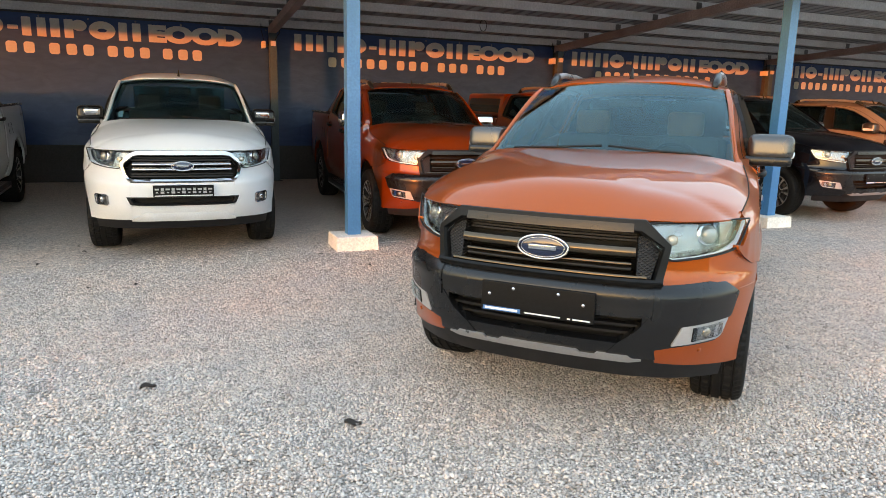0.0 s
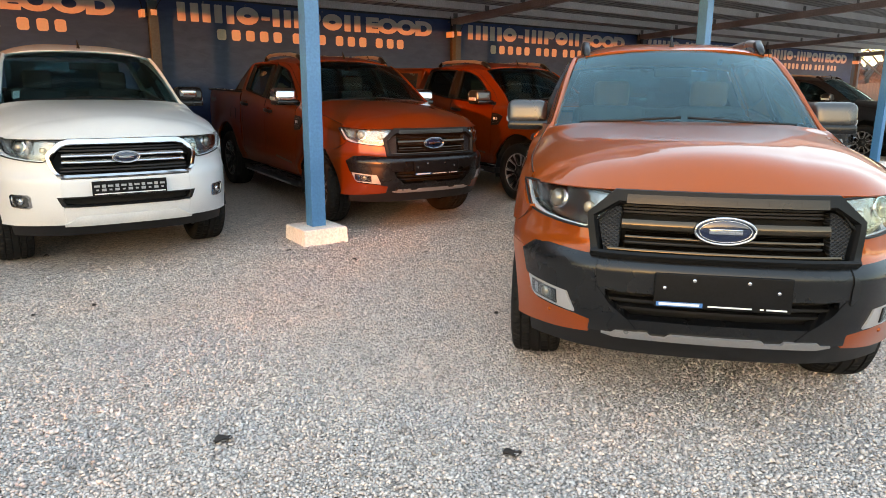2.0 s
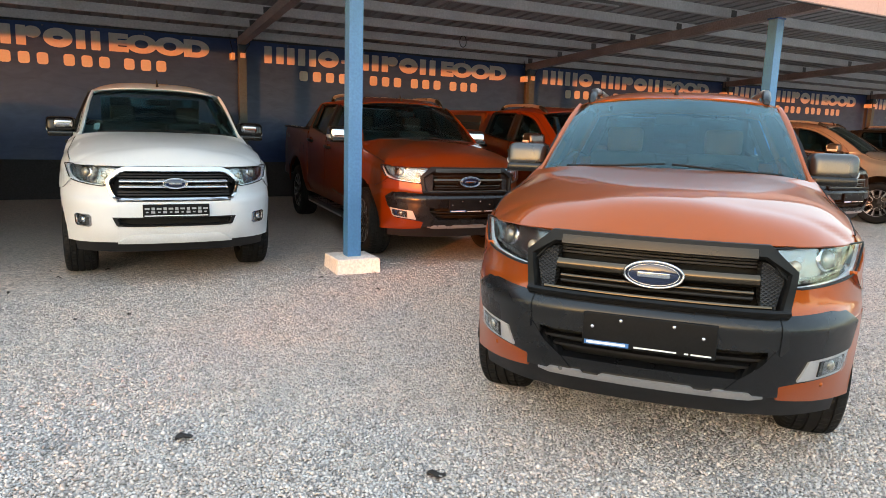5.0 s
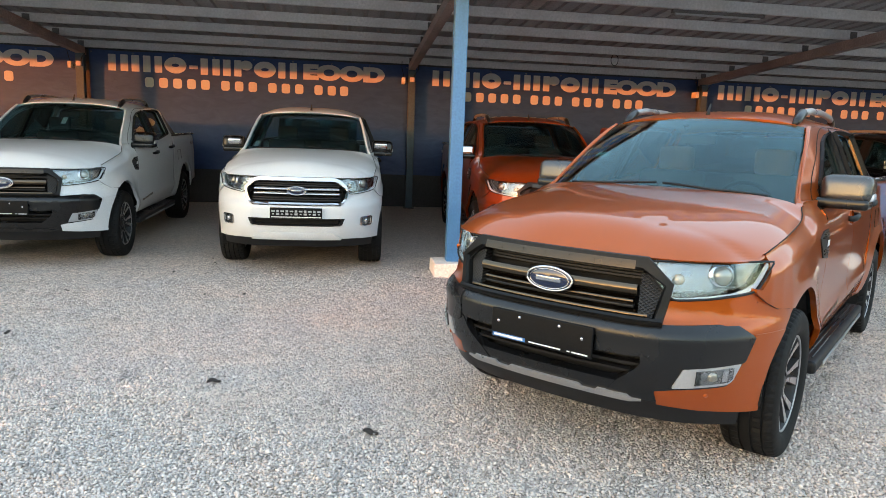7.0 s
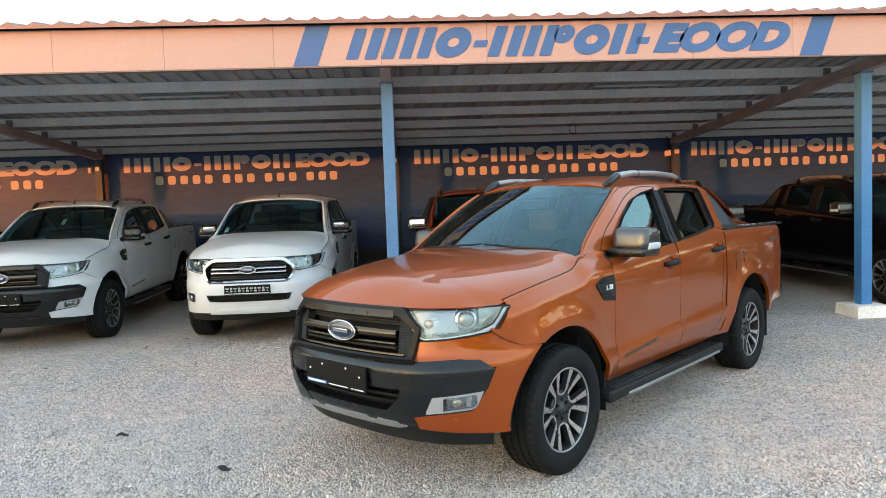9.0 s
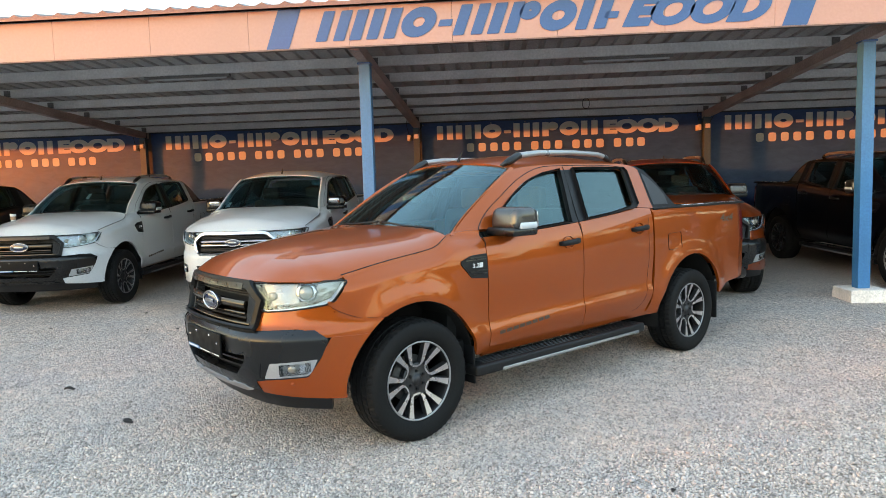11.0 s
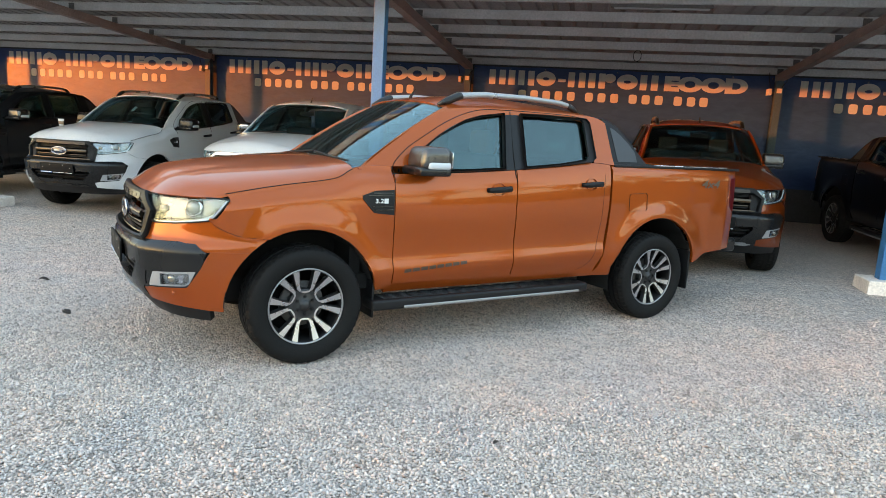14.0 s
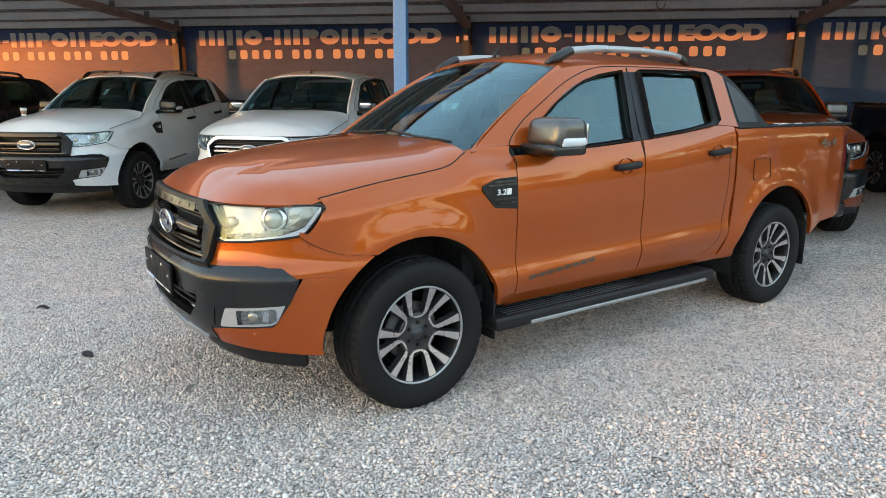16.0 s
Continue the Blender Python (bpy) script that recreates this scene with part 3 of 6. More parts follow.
def wheel_meshes():
    tread = [(0.250, 0.098), (0.262, 0.118), (0.290, 0.131), (0.330, 0.136), (0.362, 0.130), (0.379, 0.118), (0.387, 0.100), (0.389, 0.082), (0.380, 0.080), (0.380, 0.072), (0.391, 0.070), (0.391, 0.034), (0.381, 0.032),
             (0.381, 0.022), (0.392, 0.020), (0.392, 0.0)]
    prof = tread + [(r, -y) for r, y in tread[::-1][1:]]
    cut = lambda i, k, r, y: (-0.006 if (i % 3 == 0 and abs(y) > 0.083 and r > 0.375) or (i % 4 == 1 and 0.034 <= abs(y) <= 0.071 and r > 0.385) else 0.0)
    tyre = lathe(prof, 156, cut)
    tyre.polygons.foreach_set("use_smooth", [math.hypot(p.center.x, p.center.z) < 0.372 for p in tyre.polygons])
    rim = lathe([(0.2515, 0.099), (0.256, 0.106), (0.252, 0.112), (0.243, 0.108), (0.236, 0.085), (0.228, 0.02), (0.222, -0.08), (0.24, -0.1), (0.05, -0.03)], 72)
    lip = lathe([(0.2555, 0.1075), (0.2545, 0.1135), (0.246, 0.1125), (0.2425, 0.1065)], 72)
    disc = lathe([(0.001, 0.012), (0.150, 0.012), (0.152, -0.012), (0.06, -0.014)], 40)
    arms, face = bmesh.new(), bmesh.new()
    a = 0.0
    for sgn in (-1, 1):
        vs = []
        for r, d, w, y in ((0.070, 9, 0.012, 0.070), (0.125, 8.2, 0.0135, 0.080), (0.190, 11.2, 0.0180, 0.092), (0.246, 12.8, 0.0245, 0.104)):
            ang = a + sgn * math.radians(d)
            c, t = Vector((r * math.sin(ang), y, r * math.cos(ang))), Vector((math.cos(ang), 0, -math.sin(ang)))
            vs.append([arms.verts.new(q) for q in (c - t * w, c + t * w, c + t * (w + 0.006) - Vector((0, 0.032, 0)), c - t * (w + 0.006) - Vector((0, 0.032, 0)))])
        for i in range(3):
            for j in range(4):
                arms.faces.new((vs[i][j], vs[i][(j + 1) % 4], vs[i + 1][(j + 1) % 4], vs[i + 1][j]))
        ring = []
        for r, d, w, y in ((0.100, 12, 0.007, 0.0770), (0.125, 8.4, 0.0110, 0.0815), (0.190, 11.3, 0.0155, 0.0935), (0.247, 12.8, 0.0215, 0.1055)):
            ang = a + sgn * math.radians(d)
            c, t = Vector((r * math.sin(ang), y, r * math.cos(ang))), Vector((math.cos(ang), 0, -math.sin(ang)))
            ring.append((face.verts.new(c - t * w), face.verts.new(c + t * w)))
        for i in range(3):
            face.faces.new((ring[i][0], ring[i][1], ring[i + 1][1], ring[i + 1][0]))
    rows = []                   # the bright bow to the next spoke
    for j in range(9):
        ang = math.radians(11 + (60 - 22) * j / 8)
        dip = 0.010 * math.sin(math.pi * j / 8)
        rows.append([face.verts.new(((r - dip) * math.sin(ang), y, (r - dip) * math.cos(ang))) for r, y in ((0.094, 0.0764), (0.106, 0.0782))])
    for j in range(8):
        face.faces.new((rows[j][0], rows[j][1], rows[j + 1][1], rows[j + 1][0]))
    hub = lathe([(0.001, 0.088), (0.030, 0.087), (0.034, 0.080), (0.042, 0.074), (0.085, 0.072), (0.106, 0.074), (0.112, 0.066), (0.112, 0.03)], 48)
    nut = bmesh.new()
    c = Vector((0, 0, 0.059))
    for y0, y1, r in ((0.066, 0.0735, 0.0135), (0.07, 0.083, 0.009)):
        top = [nut.verts.new(c + Vector((r * math.cos(t), y1, r * math.sin(t)))) for t in [math.pi / 3 * i for i in range(6)]]
        low = [nut.verts.new(c + Vector((r * math.cos(t), y0, r * math.sin(t)))) for t in [math.pi / 3 * i for i in range(6)]]
        nut.faces.new(top)
        for i in range(6):
            nut.faces.new((top[i], top[(i + 1) % 6], low[(i + 1) % 6], low[i]))
    return {"tyre": tyre, "rim": rim, "rim_lip": lip, "brake_disc": disc, "spoke": mesh_from_bm(arms), "spoke_face": mesh_from_bm(face), "hub": hub, "lug_nut": mesh_from_bm(nut)}


def paint(name, colour, metal=0.0, rough=0.38):
    m = material(name, colour, rough, metal, 0.8, 0.02, spec=0.08)
    m.node_tree.nodes["Principled BSDF"].inputs["Coat IOR"].default_value = 1.52
    b = m.node_tree.nodes["Principled BSDF"]
    at = coords(m)
    flake, dust = node(m, "ShaderNodeTexNoise", Scale=900.0, Detail=1), node(m, "ShaderNodeTexNoise", Scale=2.2, Detail=6)
    link(m, at, flake.inputs["Vector"]), link(m, at, dust.inputs["Vector"])
    mul = node(m, "ShaderNodeMapRange")
    for i, v in zip((1, 2, 3, 4), (0.3, 0.7, 0.88, 1.12)):
        mul.inputs[i].default_value = v
    link(m, flake.outputs[0], mul.inputs[0])
    mix = node(m, "ShaderNodeVectorMath")
    mix.operation = "SCALE"
    mix.inputs[0].default_value = colour
    link(m, mul.outputs[0], mix.inputs["Scale"]), link(m, mix.outputs[0], b.inputs["Base Color"])
    cr = node(m, "ShaderNodeMapRange")
    for i, v in zip((1, 2, 3, 4), (0.35, 0.75, 0.01, 0.05)):
        cr.inputs[i].default_value = v
    link(m, dust.outputs[0], cr.inputs[0]), link(m, cr.outputs[0], b.inputs["Coat Roughness"])
    return m


def glass(name, tint, rough=0.0, ior=1.5):
    """A thin clear pane: tinted see-through, with a mirror sheen that grows towards grazing angles."""
    m = material(name, tint, rough)
    m.node_tree.nodes.remove(m.node_tree.nodes["Principled BSDF"])
    f0 = ((ior - 1) / (ior + 1)) ** 2
    slope, power, sheen = node(m, "ShaderNodeLayerWeight", Blend=0.5), node(m, "ShaderNodeMath"), node(m, "ShaderNodeMath")
    power.operation, sheen.operation = "POWER", "MULTIPLY_ADD"
    power.inputs[1].default_value, sheen.inputs[1].default_value, sheen.inputs[2].default_value = 5.0, 1 - f0, f0
    clear, gloss, mix = node(m, "ShaderNodeBsdfTransparent", Color=(*tint, 1)), node(m, "ShaderNodeBsdfGlossy", Color=(0.76, 0.98, 1.0, 1), Roughness=rough), node(m, "ShaderNodeMixShader")
    link(m, slope.outputs["Facing"], power.inputs[0]), link(m, power.outputs[0], sheen.inputs[0]), link(m, sheen.outputs[0], mix.inputs[0])
    link(m, clear.outputs[0], mix.inputs[1]), link(m, gloss.outputs[0], mix.inputs[2])
    link(m, mix.outputs[0], m.node_tree.nodes["Material Output"].inputs[0])
    return m


ORANGE = paint("orange_metallic_paint", (0.39, 0.075, 0.0085), 0.5, 0.32)
# orange deepened in its base colour to imitate the shade under the roof
SHADED_RED_ORANGE = paint("shaded_red_orange_metallic_paint", (0.22, 0.036, 0.004), 0.45, 0.33)
WHITE = paint("white_paint", (0.67, 0.68, 0.69), 0.0)
BLACK_PAINT = paint("black_paint", (0.0022, 0.003, 0.0055), 0.0)
GREY_PAINT = paint("dark_grey_metallic_paint", (0.018, 0.021, 0.026), 0.4)
SAND_PAINT = paint("champagne_metallic_paint", (0.30, 0.255, 0.21), 0.5)
GUNMETAL = worn(material("gunmetal_plastic", (0.050, 0.049, 0.048), 0.28, 0.8), 0.1, 3, 200, 0.03, 0.0006)
CHARCOAL = worn(material("charcoal_plastic", (0.0065, 0.0067, 0.0074), 0.27, spec=0.5), 0.12, 3, 260, 0.12, 0.0006)
CHROME = worn(material("chrome", (0.60, 0.60, 0.61), 0.12, 1.0), 0.04, 3, 60, 0.0)
SILVER = worn(material("silver_paint", (0.36, 0.36, 0.37), 0.34, 0.6), 0.06, 3, 100, 0.02)
MACHINED = worn(material("machined_alloy", (0.54, 0.54, 0.55), 0.28, 0.9), 0.08, 4, 160, 0.04, 0.0005)
ALLOY_DARK = worn(material("dark_alloy", (0.05, 0.05, 0.052), 0.4, 0.6), 0.15, 4, 100, 0.03)
BARREL = worn(material("black_rim_barrel", (0.012, 0.012, 0.013), 0.45, 0.3), 0.2, 4, 80, 0.0)
RUBBER = worn(material("tyre_rubber", (0.0098, 0.0096, 0.0096), 0.72, spec=0.22), 0.3, 5, 120, 0.2, 0.001)
LENS = glass("clear_lens", (0.97, 0.98, 1.0))
SCREEN = glass("windscreen_glass", (0.60, 0.76, 0.81), ior=1.56)
SIDE_GLASS = glass("side_glass", (0.42, 0.60, 0.60), ior=1.9)
TINTED = glass("tinted_glass", (0.32, 0.46, 0.46), ior=1.9)
RED_LENS = material("red_lens", (0.11, 0.003, 0.003), 0.3, 0.0, 0.0, spec=0.3)
STRIP = material("clear_light_strip", (0.58, 0.61, 0.64), 0.2, 0.1, 1.0)
AMBER = material("amber_bulb", (0.55, 0.42, 0.27), 0.15, 0.5, 1.0)
PROJECTOR = material("projector_lens", (0.30, 0.27, 0.22), 0.06, 0.6, 1.0)
WHITE_LENS = material("frosted_white_lens", (0.62, 0.65, 0.68), 0.25, 0.0, 0.4)
LAMP_SILVER = worn(material("lamp_reflector", (0.27, 0.265, 0.255), 0.2, 0.95), 0.2, 6, 18, 0.5, 0.01)
LAMP_DARK = worn(material("lamp_housing", (0.20, 0.195, 0.185), 0.25, 0.85), 0.2, 10, 60, 0.5, 0.008)
GRILLE_PAINT = worn(material("gunmetal_grille_paint", (0.008, 0.008, 0.0082), 0.42, 0.0, spec=0.2), 0.08, 3, 120, 0.0)
SAIL_GREY = worn(material("grey_sail_inlay", (0.055, 0.058, 0.062), 0.38, 0.3), 0.08, 4, 120, 0.02)
PALE_TRIM = worn(material("pale_grey_trim", (0.50, 0.50, 0.495), 0.4), 0.08, 5, 80, 0.03)
STICKER = worn(material("faded_grey_sticker", (0.115, 0.078, 0.052), 0.4), 0.2, 20, 120, 0.0)
TOP_BAR = worn(material("satin_grey_top_bar", (0.055, 0.046, 0.038), 0.22, 0.9), 0.08, 3, 120, 0.0)
BRONZE = worn(material("bronze_grey_metal", (0.105, 0.082, 0.06), 0.22, 0.95), 0.08, 3, 120, 0.0)
FOG_SILVER = worn(material("satin_silver_plastic", (0.42, 0.42, 0.43), 0.38, 0.4), 0.06, 4, 100, 0.02)
MIRROR_SHELL = worn(material("bronze_grey_shell", (0.115, 0.112, 0.11), 0.30, 0.85), 0.05, 3, 100, 0.0)
BADGE_BLUE = material("badge_blue", (0.005, 0.014, 0.05), 0.2, 0.2, 1.0)
SEAT_CLOTH = worn(material("charcoal_seat_cloth", (0.05, 0.047, 0.045), 0.9), 0.25, 8, 300, 0.3, 0.002)
SEAT_ACCENT = worn(material("rust_seat_cloth", (0.28, 0.11, 0.055), 0.85), 0.2, 8, 300, 0.3, 0.002)
DECAL = worn(material("dark_decal", (0.075, 0.040, 0.022), 0.4), 0.3, 9, 90, 0.0)
PLATE_WHITE = material("printed_white", (0.75, 0.75, 0.75), 0.4)
PLATE_BLACK = worn(material("plate_holder_black", (0.006, 0.006, 0.0065), 0.55, spec=0.15), 0.3, 12, 90, 0.15, 0.001)
PLATE_BLUE = material("printed_blue", (0.04, 0.16, 0.42), 0.4)


def mesh_insert_material():
    m = material("grille_mesh", (0.02, 0.02, 0.022), 0.5)
    v = node(m, "ShaderNodeTexVoronoi", Scale=1.0, Randomness=0.0)
    v.feature = "DISTANCE_TO_EDGE"
    at = coords(m, "Object", (0, 62, 88))
    at.node.inputs["Rotation"].default_value = (radians(45), 0, 0)
    link(m, at, v.inputs["Vector"])
    k = node(m, "ShaderNodeBump", Strength=1.0, Distance=0.01)
    k.invert = True
    link(m, v.outputs[0], k.inputs["Height"])
    b = m.node_tree.nodes["Principled BSDF"]
    link(m, k.outputs[0], b.inputs["Normal"])
    link(m, ramp(m, v.outputs[0], [(0.06, (0.05, 0.05, 0.052)), (0.14, (0.003, 0.003, 0.003))]), b.inputs["Base Color"])
    return m


GRILLE_MESH = mesh_insert_material()

MESHES = {}


def cached(key, make):
    if key not in MESHES:
        MESHES[key] = make()
    return MESHES[key]


def pickup(place, body, label, style="sport", front="dark", seats=True, rails=True, lettering=True, accent=None, trim=None, canopy=False, card=False):
    """A double-cab pickup. style: sport (black sail panels, roof rails) or plain; front: dark or chrome."""
    t = empty("pickup_truck", place)

    def one(name, make, mat, parent=None, lab="", key=None):
        return solid(name, cached(key or name, make), mat, parent or t, lab)

    def two(name, make, mat, lab="", parents=None):
        k = name if parents is None else parents + name
        l = cached(k + "_l", make)
        r = cached(k + "_r", lambda: flipped(cached(k + "_l", make)))
        pl, pr = PAIRS.get(parents, (t, t))
        PAIRS[name] = (solid(name, l, mat, pl, lab), solid(name, r, mat, pr, lab))
        return PAIRS[name]

    PAIRS = {}
    N = nose_at
    # shell
    one("hood", hood_mesh, body)
    lamp_edge = line_of((0.80, 0.60), (0.86, 0.60), (0.930, 0.598), (0.947, 0.594), (0.960, 0.560), (0.994, 0.534), (1.034, 0.508), (1.068, 0.487), (1.084, 0.474), (1.12, 0.495))
    two("front_fender", lambda: patch(fender, -0.602, 0.60, FENDER_LOW, HOOD_Z, 90, 26, 0.03, right=lamp_edge), body)
    two("hood_seam", lambda: tube([(x, float(HOOD_Y(x)) + 0.001, float(HOOD_Z(x)) + 0.0005) for x in np.linspace(0.50, -0.33, 34)], 0.0030, 6), DARK)
    two("bumper_seam", lambda: tube([(*fender(np.array(x), np.array(z)),) for x, z in ((0.575, 0.932), (0.545, 0.912), (0.50, 0.888), (0.44, 0.865), (0.36, 0.855), (0.29, 0.849))], 0.0014, 6), DARK)
    two("front_door", lambda: patch(side, -1.634, -0.608, 0.505, lambda x: BELT(x) - 0.004, 30, 30, 0.03), body)
    rear_edge = line_of((0.45, -2.47), (0.52, -2.53), (0.62, -2.565), (0.80, -2.585), (1.0, -2.598), (1.4, -2.606))
    two("rear_door_seam", lambda: tube([(x, float(side_y(np.array(x), np.array(z))) + 0.0006, z) for x, z in chain([(-2.545, 1.30), (-2.535, 1.2), (-2.525, 0.9), (-2.475, 0.64), (-2.405, 0.54), (-2.31, 0.508)], 30)], 0.0013, 6), DARK)
    two("rear_door", lambda: patch(side, -2.6, -1.642, 0.505, lambda x: BELT(x) - 0.004, 30, 30, 0.03, left=rear_edge), body)
    two("bed_side", lambda: patch(bed_side, -4.345, -2.66, BED_ARCH, 1.362, 110, 26, 0.03, right=lambda z: rear_edge(z) - 0.022), body)
    two("rocker", lambda: patch(lambda x, z: np.stack([x, side_y(x, z) - 0.012, z], -1), -2.70, -0.56, 0.44, 0.502, 30, 4, 0.05), body)
    one("roof_panel", lambda: patch(roof_top, -1, 1, 0, 1, 40, 40, 0.02), body)
    two("windscreen_pillar", lambda: patch(pillar, 0, 1, 0, 1, 6, 30, 0.02), body)
    two("cab_corner", lambda: patch(side, -0.79, -0.42, lambda x: np.maximum(BELT(x), HOOD_Z(x)), lambda x: np.maximum(ROOF_Z(x), HOOD_Z(x) + 0.002), 16, 12, 0.03), body)
    two("front_door_frame", lambda: patch(side, -1.57, -0.79, WIN_Z, ROOF_Z, 30, 6, 0.03), body)
    two("rear_door_frame", lambda: patch(side, -2.44, -1.57, WIN_Z, ROOF_Z, 30, 6, 0.03), body)
    two("rear_pillar", lambda: patch(side, -2.655, -2.44, BELT, ROOF_Z, 8, 16, 0.03), body)
    two("middle_pillar", lambda: patch(lambda x, z: side(x, z) + np.array([0, 0.003, 0]), -1.77, -1.525, BELT, WIN_Z, 6, 14, 0.03, left=lambda z: np.interp(z, [1.3, 1.73], [-1.72, -1.772]), right=lambda z: np.interp(z, [1.3, 1.73], [-1.523, -1.608])), BLACK, "black door pillar")
    two("mirror_sail", lambda: patch(lambda x, z: side(x, z) + np.array([0, 0.004, 0]), -0.885, -0.77, lambda x: BELT(x) + 0.006, lambda x: np.minimum(WIN_Z(x), 1.36 + 0 * x) + 0.004, 5, 6, 0.02), BLACK)
    # glass
    one("windscreen", lambda: patch(windshield, -0.985, 0.985, 0.0, 0.985, 30, 20, 0.005, closed=True), SCREEN, None, "clear laminated windscreen")
    two("front_window", lambda: patch(lambda x, z: side(x, z) - np.array([0, 0.012, 0]), -1.60, -0.80, lambda x: BELT(x) - 0.01, WIN_Z, 26, 14, 0.004, closed=True), SIDE_GLASS)
    two("rear_window", lambda: patch(lambda x, z: side(x, z) - np.array([0, 0.012, 0]), -2.46, -1.70, lambda x: BELT(x) - 0.01, WIN_Z, 24, 14, 0.004, closed=True), TINTED)
    off = lambda x, z: side(x, z) + np.array([0, 0.002, 0])
    fw = [(-0.80, 1.275), (-0.85, 1.425), (-1.0, 1.532), (-1.25, 1.653), (-1.40, 1.693), (-1.618, 1.724), (-1.532, 1.306), (-1.2, 1.284)]
    fi = [(-0.812, 1.286), (-0.858, 1.417), (-1.003, 1.522), (-1.252, 1.643), (-1.40, 1.683), (-1.602, 1.712), (-1.520, 1.319), (-1.2, 1.298)]
    rw = [(-1.712, 1.316), (-1.762, 1.730), (-2.0, 1.735), (-2.435, 1.730), (-2.462, 1.70), (-2.452, 1.415), (-2.40, 1.386), (-2.05, 1.346)]
    ri = [(-1.726, 1.332), (-1.776, 1.718), (-2.0, 1.723), (-2.375, 1.719), (-2.394, 1.700), (-2.370, 1.425), (-2.345, 1.403), (-2.05, 1.362)]
    two("front_window_seal", lambda: frame_ring(off, fw, fi, 0.004, 6, 0.02), BLACK)
    two("rear_window_seal", lambda: frame_ring(lambda x, z: off(x, z) + np.array([0, 0.007, 0]), rw, ri, 0.004, 6, 0.02), BLACK)
    seam_line = chain([(-0.605, 1.20), (-0.628, 1.307), (-0.726, 1.413), (-0.866, 1.508), (-1.12, 1.648), (-1.388, 1.736), (-1.68, 1.754), (-2.2, 1.754), (-2.44, 1.738)], 60)
    two("door_frame_seam", lambda: tube([(x, float(side_y(np.array(x), np.array(z))) + 0.001, z) for x, z in seam_line], 0.0028, 6), DARK)
    two("door_gap", lambda: tube([(x, float(side_y(np.array(x), np.array(z))) + 0.003, z) for x, z in ((-1.638, 1.22), (-1.622, 1.29), (-1.648, 1.50), (-1.684, 1.745))], 0.0036, 6), DARK)
    one("rear_screen", lambda: patch(lambda y, z: np.stack([-2.665 + 0 * y + 0.05 * (z - 1.3), y, z], -1), -0.60, 0.60, 1.33, 1.70, 8, 6, 0.004, closed=True), TINTED)
    one("cab_back", lambda: patch(lambda y, z: np.stack([-2.655 + 0 * y, y, z], -1), -0.84, 0.84, 0.5, 1.33, 6, 4, 0.02), body)
    # inside and underneath
    one("cabin_floor", lambda: box_mesh("floor", -2.62, -0.36, -0.8, 0.8, 0.46, 0.56), DARK)
    one("underbody", lambda: box_mesh("underbody", -4.2, 0.62, -0.52, 0.52, 0.36, 0.62, 0.03), BLACK)
    one("engine_block", lambda: box_mesh("engine", -0.34, 0.72, -0.52, 0.52, 0.5, 1.04, 0.03), DARK)
    one("firewall", lambda: box_mesh("firewall", -0.42, -0.34, -0.78, 0.78, 0.5, 1.24), DARK)
    one("dashboard", lambda: rounded(-0.62, 0, 1.13, 0.46, 1.50, 0.22, 0.06), BLACK)
    one("cowl", lambda: patch(lambda u, v: np.stack([-0.325 - 0.05 * v - 0.02 * u ** 2, u * 0.74, 1.318 - 0.055 * u ** 2 + 0.004 * v], -1), -1, 1, 0, 1, 20, 3, 0.03), BLACK)
    if seats:
        for y in (0.36, -0.36):
            one("seat_back", lambda: rounded(-1.55, 0, 1.10, 0.16, 0.50, 0.62, 0.06, taper=lambda c: setattr(c, "x", c.x - 0.12 * c.z)), SEAT_CLOTH).location.y = y
            one("headrest", lambda: rounded(-1.66, 0, 1.50, 0.10, 0.27, 0.19, 0.045), trim or SEAT_CLOTH).location.y = y
        one("rear_seat", lambda: rounded(-2.42, 0, 1.08, 0.16, 1.30, 0.60, 0.06), SEAT_CLOTH)
        one("steering_wheel", lambda: tube([(-0.93 + 0.07 * math.sin(a), 0.37 + 0.185 * math.cos(a), 1.20 + 0.172 * math.sin(a)) for a in [2 * math.pi * i / 28 for i in range(28)]], 0.014, 8, cyclic=True), BLACK)
        one("inside_mirror", lambda: rounded(-1.02, 0.0, 1.64, 0.03, 0.24, 0.065, 0.012), BLACK)
    two("arch_liner", lambda: patch(lambda a, y: np.stack([0.02 + 0.505 * np.cos(a), y, 0.405 + 0.505 * np.sin(a)], -1), 0.03, math.pi + 0.1, 0.50, 0.885, 28, 3, 0.004), DARK)
    two("rear_arch_liner", lambda: patch(lambda a, y: np.stack([-3.22 + 0.525 * np.cos(a), y, 0.41 + 0.525 * np.sin(a)], -1), -0.2, math.pi + 0.2, 0.50, 0.885, 28, 3, 0.004), DARK)
    two("mud_flap", lambda: rounded(-0.475, 0.80, 0.40, 0.014, 0.20, 0.26, 0.006, 2), BLACK)
    two("rear_mud_flap", lambda: rounded(-3.70, 0.78, 0.43, 0.014, 0.26, 0.36, 0.006, 2), BLACK)
    # bed
    one("bed_cover", lambda: rounded(-3.50, 0, 1.335, 1.66, 1.56, 0.03, 0.012, 3), BLACK, None, "closed black roller bed cover")
    two("bed_rail", lambda: rounded(-3.49, 0.835, 1.366, 1.66, 0.085, 0.022, 0.009, 3), BLACK)
    one("tailgate", lambda: rounded(-4.335, 0, 1.02, 0.06, 1.62, 0.68, 0.025, 3), body)
    one("rear_bumper", lambda: rounded(-4.355, 0, 0.635, 0.17, 1.72, 0.14, 0.04, 3), CHARCOAL)
